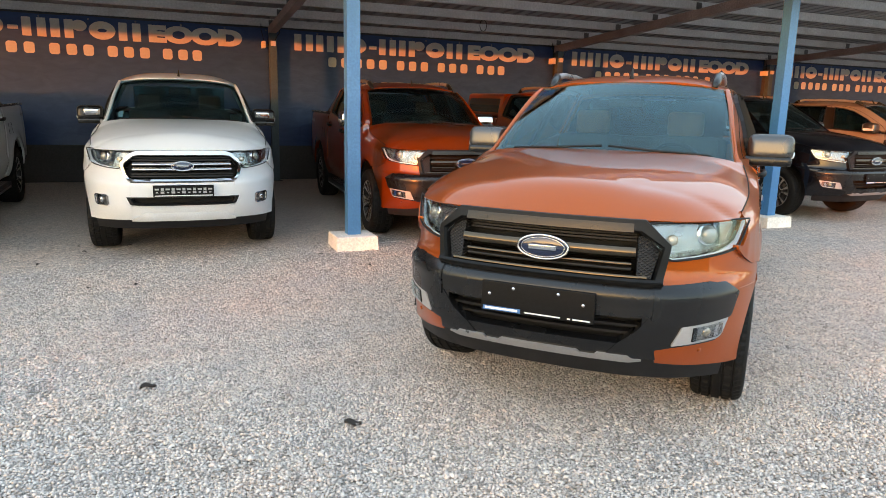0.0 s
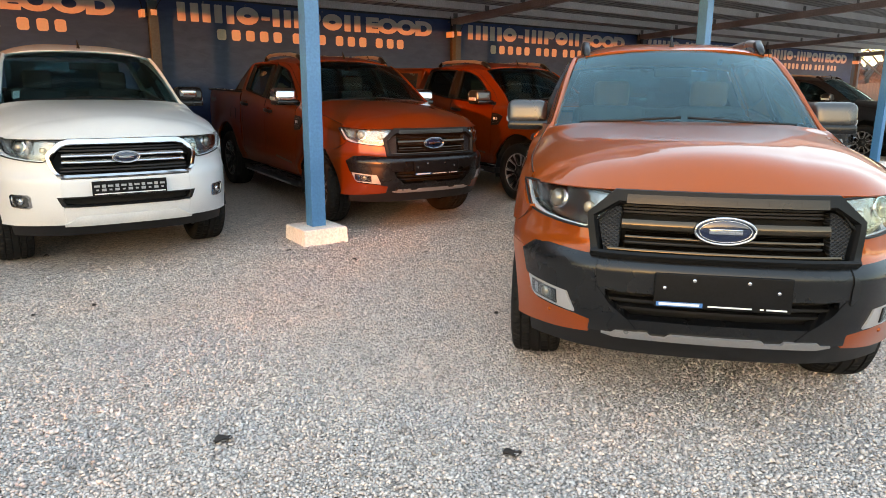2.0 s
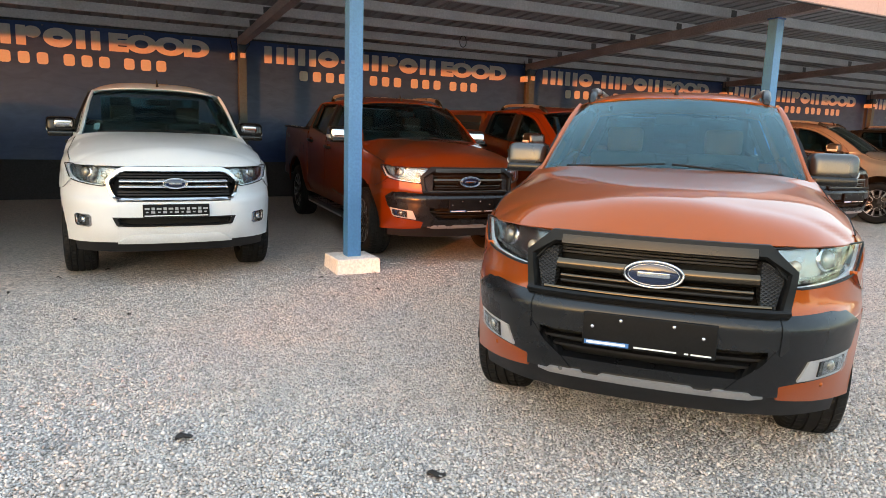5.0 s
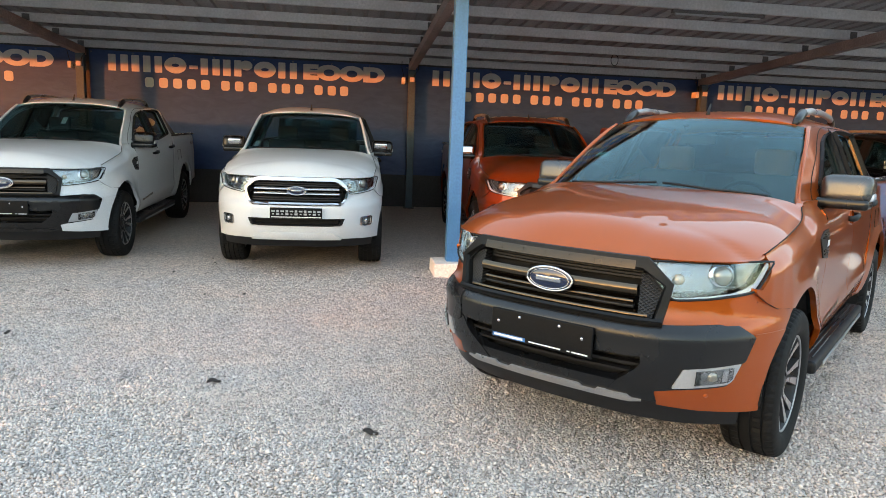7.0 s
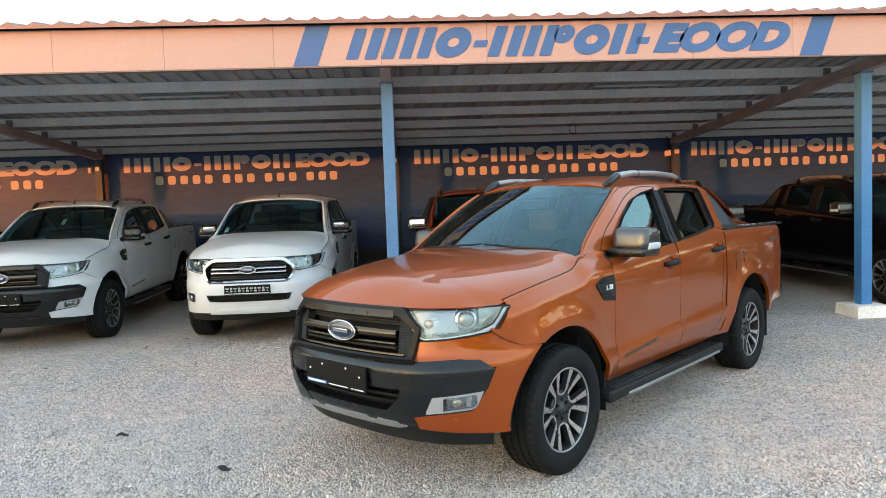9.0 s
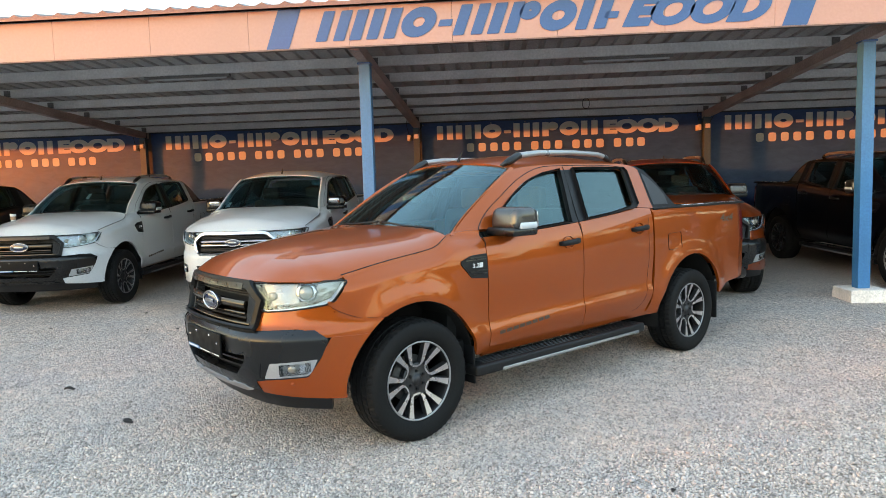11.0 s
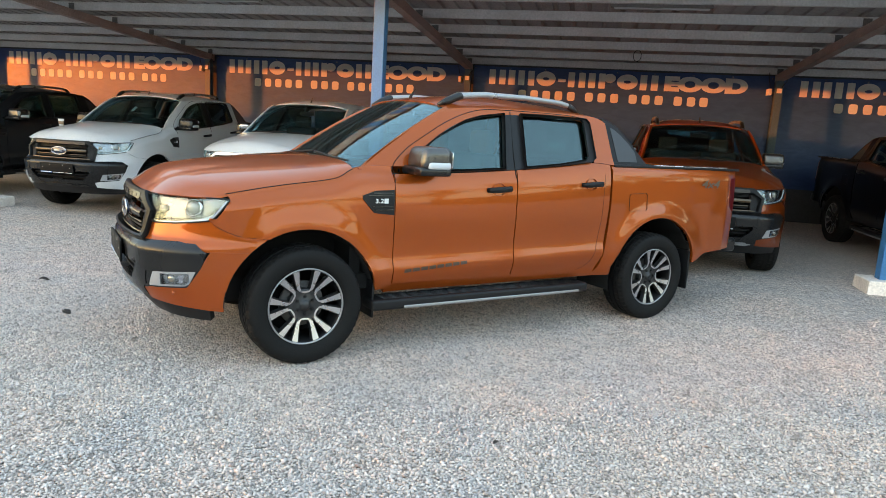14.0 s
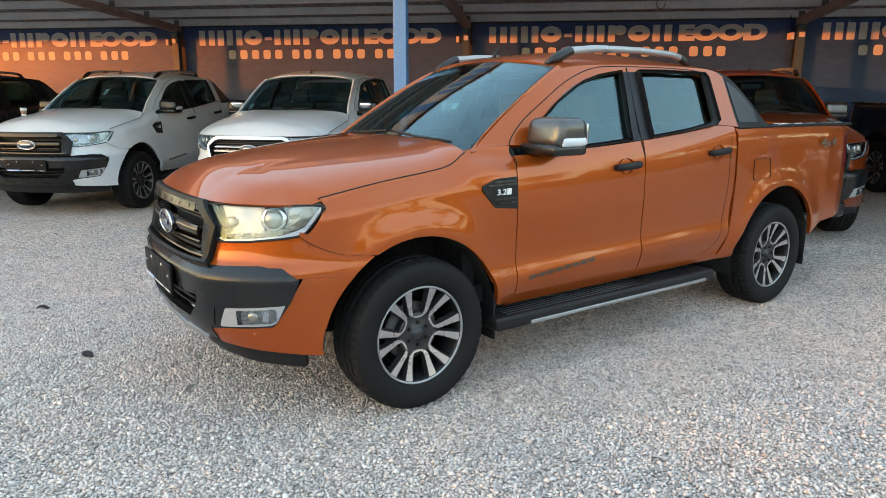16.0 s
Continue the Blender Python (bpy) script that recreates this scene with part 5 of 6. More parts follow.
    if style == "sport":
        def sail(x, z):
            return np.stack([x, np.interp(z, [1.36, 1.75], [0.838, 0.655]), z], -1)
        sail_t = curve_of((-2.668, 1.752), (-2.72, 1.742), (-2.80, 1.708), (-2.88, 1.645), (-2.96, 1.555), (-3.04, 1.445), (-3.085, 1.396), (-3.12, 1.380), (-3.18, 1.374))
        if not canopy:
            two("sail_panel", lambda: patch(sail, -3.175, -2.672, 1.362, sail_t, 22, 16, 0.07, closed=True), BLACK, "black-edged sail panel")
            two("sail_inlay", lambda: patch(lambda x, z: sail(x, z) + np.array([0, 0.004, 0]), -2.975, -2.745, 1.40, lambda x: np.minimum(sail_t(x) - 0.050, 1.70), 14, 12, 0.003), SAIL_GREY)
            two("rail_inlay", lambda: rounded(-3.66, 0.850, 1.380, 0.96, 0.044, 0.012, 0.004, 2), MACHINED)
            for k in range(4):
                two("rail_notch", lambda k=k: rounded(-3.36 - 0.2 * k, 0.872, 1.386, 0.07, 0.02, 0.006, 0.002, 1), BLACK, "", "notch%d" % k)
            one("hoop_bar", lambda: tube([(-2.74, 0.64, 1.70), (-2.74, 0.5, 1.735), (-2.74, 0, 1.745), (-2.74, -0.5, 1.735), (-2.74, -0.64, 1.70)], 0.045, 10, (1.3, 0.6)), CHARCOAL)
        else:
            one("canopy_shell", lambda: rounded(-3.52, 0, 1.56, 1.66, 1.50, 0.42, 0.07, 5, taper=lambda c: setattr(c, "y", c.y * (1.04 - 0.22 * (c.z + 0.21)))), body, None, "painted hardtop canopy over the bed")
            two("canopy_window", lambda: patch(lambda x, z: np.stack([x, np.interp(z, [1.35, 1.77], [0.783, 0.708]) + 0.004, z], -1), -4.20, -2.86, 1.44, 1.68, 10, 4, 0.004, closed=True), TINTED)
        if rails:
            two("roof_rail", lambda: tube([(-1.19, 0.575, 1.790), (-1.28, 0.580, 1.835), (-1.5, 0.585, 1.858), (-1.9, 0.588, 1.864), (-2.25, 0.583, 1.852), (-2.38, 0.578, 1.828), (-2.44, 0.575, 1.790)], [0.022, 0.026, 0.024, 0.022, 0.022, 0.022, 0.018], 10, (1.0, 1.0)), SILVER, "silver roof rail")
            two("rail_foot", lambda: tube([(-1.10, 0.572, 1.756), (-1.18, 0.576, 1.792), (-1.27, 0.580, 1.834), (-1.36, 0.582, 1.840)], [0.016, 0.030, 0.031, 0.012], 10, (1.0, 1.0)), CHARCOAL)
            two("rail_rear_foot", lambda: tube([(-2.34, 0.579, 1.838), (-2.40, 0.577, 1.815), (-2.47, 0.574, 1.762)], [0.024, 0.027, 0.020], 10), CHARCOAL)
    # wheels
    for wx in (0.0, -3.22):
        for sy in (1, -1):
            w = solid("wheel", cached("rim", lambda: wheel_meshes()["rim"]), BARREL, t, "machined alloy wheel with paired spokes")
            w.location = (wx, 0.795 * sy, 0.392)
            w.rotation_euler = (0, radians(0 if wx == 0.0 and sy > 0 else 17 * (1 + wx) + 9 * sy), math.pi if sy < 0 else 0)
            for key, mat in (("tyre", RUBBER), ("rim_lip", SILVER), ("brake_disc", GREY_STEEL), ("hub", ALLOY_DARK)):
                solid(key, cached(key, lambda: wheel_meshes()[key]), mat, w)
            for k in range(6):
                for key, mat, a0 in (("spoke", ALLOY_DARK, 30), ("spoke_face", MACHINED, 30), ("lug_nut", BLACK, 0)):
                    solid(key, cached(key, lambda: wheel_meshes()[key]), mat, w).rotation_euler.y = radians(60 * k + a0)
    return tagged(t, label, "pickup truck", "parked pickup trucks")


def two_ribs(two, k):
    return two("step_rib", lambda: rounded(-1.43, 0.795 + 0.03 * k, 0.406, 1.78, 0.012, 0.008, 0.003, 1), CHARCOAL, "", "rib%d" % k)


def lathe_at(fn, s, z, r, squash=1.0, dome=0.006):
    """A round lens standing on the surface fn at (s, z)."""
    a = np.array([s])
    p = fn(a, np.array([z]))[0]
    e = 2e-3
    n = np.cross(fn(a + e, np.array([z]))[0] - fn(a - e, np.array([z]))[0], fn(a, np.array([z + e]))[0] - fn(a, np.array([z - e]))[0])
    n = Vector(n).normalized()
    up = Vector((0, 0, 1))
    side_v = up.cross(n).normalized()
    up = n.cross(side_v)
    verts, faces = [], []
    rings = [(1.0, -0.02), (1.0, 0.0), (0.85, dome * 0.5), (0.5, dome * 0.9), (0.0, dome)]
    for q, h in rings:
        for k in range(20):
            t = 2 * math.pi * k / 20
            verts.append(Vector(p) + side_v * math.cos(t) * r * q + up * math.sin(t) * r * q * squash + n * h)
    for i in range(len(rings) - 1):
        for k in range(20):
            faces.append((i * 20 + k, i * 20 + (k + 1) % 20, (i + 1) * 20 + (k + 1) % 20, (i + 1) * 20 + k))
    return mesh_of("round_lens", verts, faces, True)


def dome(x, z, a, b, h, y0=0.0):
    verts, faces = [], []
    rings = [(1.0, -0.01), (1.0, 0.0), (0.8, h * 0.5), (0.45, h * 0.85), (0.0, h)]
    for q, d in rings:
        for k in range(32):
            t = 2 * math.pi * k / 32
            verts.append((x + d, y0 + a * q * math.cos(t), z + b * q * math.sin(t)))
    for i in range(len(rings) - 1):
        for k in range(32):
            faces.append((i * 32 + k, i * 32 + (k + 1) % 32, (i + 1) * 32 + (k + 1) % 32, (i + 1) * 32 + k))
    return mesh_of("dome", verts, faces, True)


def handle_mesh(x):
    z = 1.165 + 0.05 * (-(x + 1.475)) / 0.96
    y = float(side_y(np.array(x), np.array(z)))
    return tube([(x + 0.096, y - 0.004, z - 0.006), (x + 0.078, y + 0.030, z - 0.004), (x + 0.02, y + 0.040, z), (x - 0.05, y + 0.040, z + 0.004), (x - 0.092, y + 0.034, z + 0.006), (x - 0.108, y - 0.004, z + 0.008)], [0.014, 0.017, 0.018, 0.018, 0.018, 0.015], 10, (0.8, 1.2))


def cup_mesh(x):
    z = 1.165 + 0.05 * (-(x + 1.475)) / 0.96
    c = [(x + 0.062 * math.cos(q), z + 0.046 * math.sin(q)) for q in [2 * math.pi * i / 12 for i in range(12)]]
    d = [(x + 0.003 * math.cos(q), z + 0.002 * math.sin(q)) for q in [2 * math.pi * i / 12 for i in range(12)]]
    return frame_ring(lambda a, b: side(a, b) + np.array([0, 0.001, 0]), c, d, 0.004, 3, 0.01, 0.2)


# ---- banners and sign ----
def letters(text, height, width, bold=0.012, slant=0.0, depth=0.002):
    """A word in the built-in font, laid in the x-z plane from its lower left corner."""
    cu = bpy.data.curves.new("word", "FONT")
    cu.body, cu.offset, cu.extrude, cu.shear = text, bold, 0.0, slant
    ob = new("word", cu)
    bpy.context.view_layer.update()
    me = bpy.data.meshes.new_from_object(ob.evaluated_get(bpy.context.evaluated_depsgraph_get()))
    bpy.data.objects.remove(ob)
    co = np.array([v.co[:] for v in me.vertices])
    lo, hi = co.min(0), co.max(0)
    for v, c in zip(me.vertices, co):
        v.co = ((c[0] - lo[0]) / (hi[0] - lo[0]) * width, -depth, (c[1] - lo[1]) / (hi[1] - lo[1]) * height)
    me.update()
    return me


def bar_mesh(w, h, slant=0.0, r=0.03):
    """A plain upright bar with rounded corners."""
    pts = []
    for cx, cz, a0 in ((w - r, r, -90), (w - r, h - r, 0), (r, h - r, 90), (r, r, 180)):
        for k in range(5):
            a = radians(a0 + 22.5 * k)
            z = cz + r * math.sin(a)
            pts.append((cx + r * math.cos(a) + slant * z, z))
    n = len(pts)
    verts = [(x, y, z) for y in (-0.003, 0.0) for x, z in pts]
    faces = [tuple(range(n))[::-1]] + [(k, (k + 1) % n, n + (k + 1) % n, n + k) for k in range(n)]
    me = mesh_of("bar", verts, faces)
    return me


def ring_mesh(w, h, line, slant=0.0, sides=28):
    verts, faces = [], []
    for y in (-0.003, 0.0):
        for q in (0, line):
            for k in range(sides):
                a = 2 * math.pi * k / sides
                z = h / 2 + (h / 2 - q * 0.9) * math.sin(a)
                verts.append((w / 2 + (w / 2 - q) * math.cos(a) + slant * z, y, z))
    n = sides
    for k in range(n):
        j = (k + 1) % n
        faces += [(k, j, n + j, n + k), (k, 2 * n + k, 2 * n + j, j), (n + k, n + j, 3 * n + j, 3 * n + k)]
    return mesh_of("ring", verts, faces)


# the firm's name as plain shapes: r ring, b upright bar, d short bar at half height, s half-height ring;
# each with its start and width in parts of the row's length
NAME_ROW = (("b", 0.000, 0.026), ("b", 0.042, 0.026), ("b", 0.080, 0.027), ("b", 0.120, 0.026), ("b", 0.160, 0.026), ("r", 0.194, 0.078), ("d", 0.282, 0.030), ("b", 0.322, 0.026), ("b", 0.364, 0.026),
            ("b", 0.402, 0.027), ("b", 0.442, 0.026), ("s", 0.462, 0.046), ("r", 0.513, 0.080), ("b", 0.602, 0.026), ("b", 0.644, 0.026))
DIGITS = (0.000, 0.066, 0.132, 0.198, 0.264, 0.360, 0.426, 0.492, 0.588, 0.654, 0.720, 0.816, 0.882, 0.944)


def name_row(parent, mat, tag, x0, width, zb, zt, y, slant, row):
    h = zt - zb
    for kind, s, l in row:
        w = l * width
        if kind == "r":
            me, name, z = cached("%sring%.3f" % (tag, l), lambda: ring_mesh(w, h, 0.026 * width, slant)), "letter_ring", zb
        elif kind == "s":
            me, name, z = cached(tag + "halfring", lambda: ring_mesh(w, h * 0.6, 0.020 * width, slant)), "letter_ring", zb + h * 0.4
        elif kind == "d":
            me, name, z = cached(tag + "dash", lambda: bar_mesh(w, h * 0.22, slant, 0.01)), "letter_bar", zb + h * 0.32
        else:
            me, name, z = cached("%sbar%.3f" % (tag, l), lambda: bar_mesh(w, h, slant, 0.012)), "letter_bar", zb
        ob = solid(name, me, mat, parent)
        ob.location = (x0 + s * width + slant * (z - zb), y, z)


def banner(i):
    x = POST_X + i * BAY
    w, z0, z1 = BAY - 0.14, 0.86, 3.045
    nx, nz = 60, 26
    verts, faces = [], []
    rnd = random.Random(7 + i)
    ph = [rnd.uniform(0, 6.28) for _ in range(6)]
    for a in range(nx + 1):
        for b in range(nz + 1):
            u, v = a / nx, b / nz
            hang = max(0.0, 0.68 - v) / 0.68
            y = -0.004 - 0.012 * hang * (1 + math.sin(9 * u + ph[0] + 3 * v)) - 0.008 * math.sin(23 * u + 5 * v + ph[1]) * hang - 0.010 * hang * math.sin(4 * v * 3 + 2 * u + ph[2])
            sag = 0.018 * abs(math.sin(u * math.pi * 4)) * v
            verts.append((0.09 + u * w, y, z0 + (z1 - sag - z0) * v))
    for a in range(nx):
        for b in range(nz):
            k = a * (nz + 1) + b
            faces.append((k, k + nz + 1, k + nz + 2, k + 1))
    m = empty("banner", pose(x, WALL_Y + 0.02, 0))
    solid("cloth", mesh_of("cloth", verts, faces, True), BANNER, m)
    # upper row: plain bars for the firm's name, then the company form
    rx, rw, zb, zt = 0.43, 5.21, 2.665, 2.970
    name_row(m, LETTER, "banner", rx, rw, zb, zt, -0.0085, 0.0, NAME_ROW)
    word = solid("company_form", cached("form", lambda: letters("EOOD", zt - zb, 0.306 * rw, 0.075)), LETTER, m, "white capital letters")
    word.location = (rx + 0.694 * rw, -0.0085, zb)
    dx, dw = 1.08, 3.90
    for s in DIGITS:
        ob = solid("digit_bar", cached("digit_bar", lambda: bar_mesh(0.041 * dw, 0.185, 0.0, 0.045)), LETTER, m)
        ob.location = (dx + s * dw, -0.0085, 2.385)
    for k in range(9):
        e = solid("eyelet", cached("eyelet", lambda: lathe([(0.008, 0.0), (0.009, -0.004), (0.015, -0.004), (0.016, 0.0)], 12)), CHROME, m)
        e.location = (0.13 + k * (w - 0.08) / 8, -0.0065, z1 - 0.05)
    tagged(m, "navy vinyl banner with white lettering hung on the wall", "banner", "banners on the back wall")


for i in range(-3, 4):
    banner(i)

sign = empty("roof_sign", pose(0, FASCIA_Y - 0.006, 0))
SLANT = 0.36
for x in (0.82, 6.685):
    solid("slash", mesh_of("slash", [(x, 0, 3.288), (x + 0.27, 0, 3.288), (x + 0.43, 0, 3.735), (x + 0.16, 0, 3.735), (x, 0.004, 3.288), (x + 0.27, 0.004, 3.288), (x + 0.43, 0.004, 3.735), (x + 0.16, 0.004, 3.735)],
                           [(0, 1, 2, 3), (0, 4, 5, 1), (1, 5, 6, 2), (2, 6, 7, 3), (3, 7, 4, 0)]), SIGN_BLUE, sign, "slanting blue stripe")
rx, rw, zb, zt = 1.405, 5.05, 3.350, 3.692
name_row(sign, SIGN_BLUE, "sign", rx, rw, zb, zt, 0.0, SLANT, tuple((k, a * 0.985, l) for k, a, l in NAME_ROW) + (("d", 0.650, 0.032),))
solid("company_form", letters("EOOD", zt - zb, 0.302 * rw + 0.12, 0.075, 0.36), SIGN_BLUE, sign, "slanting blue capital letters").location = (rx + 0.698 * rw, 0, zb)
tagged(sign, "slanting dark blue lettering fixed to the cream fascia", "sign")


# ---- the trucks, each where it is parked ----
def parked(x, y, yaw):
    """Front axle at (x, y), on the gravel that rises to the wall."""
    lean = math.degrees(math.atan(0.024)) if y > 6 else 0.0
    return pose(x, y, ground_z(y) + 0.0, lean, 0, 0) @ pose(0, 0, 0, 0, 0, yaw)


pickup(pose(2.298, 3.282, 0, 0, 0, 223.9), ORANGE, "orange metallic double-cab pickup with dark grille on gravel", trim=SEAT_ACCENT)
pickup(parked(-2.90, 7.96, 271.5), WHITE, "white double-cab pickup with dark grille under the shelter", accent=CHARCOAL, card=True)
pickup(parked(0.11, 7.83, 269.2), WHITE, "white double-cab pickup with chrome grille under the shelter", "plain", "chrome", lettering=False, accent=CHARCOAL)
pickup(parked(3.126, 7.91, 268.5), SHADED_RED_ORANGE, "orange double-cab pickup with dark grille, darkened for shade, beside a blue post", accent=CHROME)
pickup(parked(6.03, 7.86, 268.7), SHADED_RED_ORANGE, "red-orange double-cab pickup, darkened for shade, with hardtop canopy under the shelter", canopy=True)
pickup(parked(9.70, 7.87, 273.4), BLACK_PAINT, "black double-cab pickup with dark grille under the shelter", lettering=False)
pickup(parked(13.4, 8.4, 288.0), SAND_PAINT, "champagne double-cab pickup turned towards the open end", lettering=False)
pickup(parked(-6.15, 7.85, 270.2), GREY_PAINT, "dark grey double-cab pickup at the edge of the shelter", lettering=False)
pickup(parked(16.6, 8.2, 275.0), GREY_PAINT, "dark grey double-cab pickup near the open end", lettering=False)


# ---- small things ----
def leaf(x, y, size, turn, seed):
    rnd = random.Random(seed)
    verts, faces = [], []
    n = 7
    for i in range(n):
        u = i / (n - 1)
        half = math.sin(math.pi * min(0.97, u * 0.94 + 0.03)) ** 0.8 * 0.32 * (1 + rnd.uniform(-0.25, 0.25))
        for k in (-1, -0.5, 0, 0.5, 1):
            z = 0.16 * abs(k) ** 1.5 + 0.10 * math.sin(5 * u + seed) + rnd.uniform(0, 0.04)
            verts.append((size * (u - 0.5), size * half * k, size * z + 0.012))
    for i in range(n - 1):
        for k in range(4):
            a = i * 5 + k
            faces.append((a, a + 5, a + 6, a + 1))
    ob = solid("dry_leaf", mesh_of("dry_leaf", verts, faces, True), LEAF)
    s = ob.modifiers.new("thick", "SOLIDIFY")
    s.thickness = 0.0015
    ob.matrix_world = pose(x, y, ground_z(y), 0, 0, turn)
    tagged(ob, "dark curled dry leaf lying on gravel", "leaf", "dry leaves on the gravel")


LEAF = worn(material("dry_leaf", (0.035, 0.025, 0.02), 0.7), 0.3, 30, 200, 0.3)
for k, (x, y, s, r) in enumerate(((-0.175, 3.78, 0.085, 20), (0.785, 2.975, 0.085, -15), (1.92, 4.45, 0.05, 40), (-1.9, 4.9, 0.06, 70), (-2.6, 3.6, 0.05, 10), (4.3, 1.9, 0.04, 60))):
    leaf(x, y, s, r, k)
rnd_leaf = random.Random(21)
for k in range(16):
    leaf(rnd_leaf.uniform(-2.2, 5.8), rnd_leaf.uniform(6.0, 8.2), rnd_leaf.uniform(0.025, 0.05), rnd_leaf.uniform(0, 360), 30 + k)


def paper_cup(x, y, z):
    c = empty("paper_cup", pose(x, y, z))
    solid("cup_wall", lathe_up([(0.001, 0.003), (0.027, 0.003), (0.028, 0.0), (0.030, 0.001), (0.040, 0.098), (0.042, 0.101), (0.0425, 0.104), (0.040, 0.105), (0.037, 0.099), (0.001, 0.092)]), PAPER, c)
    solid("sleeve", lathe_up([(0.0325, 0.022), (0.0335, 0.022), (0.0378, 0.068), (0.0368, 0.069)]), SLEEVE, c, "brown cardboard sleeve")
    tagged(c, "white paper cup with brown sleeve on a hood", "cup")


def lathe_up(profile):
    me = lathe([(r, h) for r, h in profile], 28)
    for v in me.vertices:
        x, y, z = v.co
        v.co = (x, -z, y)
    return me


PAPER, SLEEVE = material("white_paper", (0.8, 0.79, 0.77), 0.6), worn(material("cardboard", (0.36, 0.24, 0.15), 0.8), 0.15, 20, 200, 0.1)
paper_cup(-3.40, 7.62, 1.325)

# wire loop hanging under the roof
wire = solid("wire_loop", tube([(5.20 + 0.065 * math.sin(a), 11.15, 3.075 + 0.095 * math.cos(a)) for a in [2 * math.pi * k / 24 for k in range(24)]], 0.006, 6, cyclic=True), BLACK)
tagged(wire, "black wire loop hanging from a purlin", "wire")

# tube lamp under the roof sheet
for x in (-1.5, 4.67):
    lamp = empty("tube_lamp", pose(x, 7.99, 3.295))
    box("body", 0, 1.25, -0.03, 0.03, -0.012, 0.03, GREY_STEEL, lamp, 0.004)
    box("tube", 0.04, 1.21, -0.013, 0.013, -0.034, -0.010, FOG_SILVER, lamp, 0.006)
    tagged(lamp, "unlit grey tube lamp under a purlin", "lamp", "lamps of the shelter")


# junction boxes with loose cables on the wall posts
BOX_WHITE = worn(material("white_box_plastic", (0.62, 0.61, 0.59), 0.45), 0.08, 6, 60, 0.03)
for k in range(-2, 5):
    x, y = POST_X + k * BAY, WALL_Y - 0.16 - 0.061
    j = empty("junction_box", pose(x, y, 2.70))
    box("body", -0.045, 0.045, -0.040, 0.0, 0.0, 0.088, BOX_WHITE, j, 0.005)
    box("lid", -0.041, 0.041, -0.046, -0.0405, 0.004, 0.084, BOX_WHITE, j, 0.003)
    solid("cable", tube([(0.03, -0.02, 0.088), (0.06, -0.03, 0.16), (0.12, -0.02, 0.24), (0.125, 0.0, 0.34)], 0.007, 6), BLACK, j, "black loose cable")
    tagged(j, "small white junction box with cable on a post", "junction box", "junction boxes of the shelter")
    s = empty("wall_socket", pose(x - 0.165, y + 0.03, 2.66))
    box("housing", -0.032, 0.032, -0.055, 0.15, 0.0, 0.12, BOX_WHITE, s, 0.008)
    box("bracket", 0.033, 0.110, 0.010, 0.030, 0.03, 0.07, GREY_STEEL, s, 0.002)
    box("flap", -0.026, 0.026, -0.062, -0.0555, 0.012, 0.075, BOX_WHITE, s, 0.004)
    solid("cable", tube([(0.0, -0.02, 0.12), (-0.02, -0.03, 0.22), (-0.045, -0.02, 0.32), (-0.04, 0.0, 0.43)], 0.007, 6), BLACK, s, "black loose cable")
    tagged(s, "small white wall socket with hanging cable", "socket", "sockets of the shelter")


# ---- beyond the yard ----
BARK = worn(material("grey_brown_bark", (0.11, 0.085, 0.065), 0.9), 0.3, 4, 60, 0.4)
TWIG = worn(material("bare_twigs", (0.12, 0.085, 0.06), 0.9), 0.35, 3, 40, 0.0)
BOARD = worn(material("weathered_boards", (0.13, 0.105, 0.085), 0.85), 0.3, 2, 40, 0.3, stretch=(4, 4, 0.6))


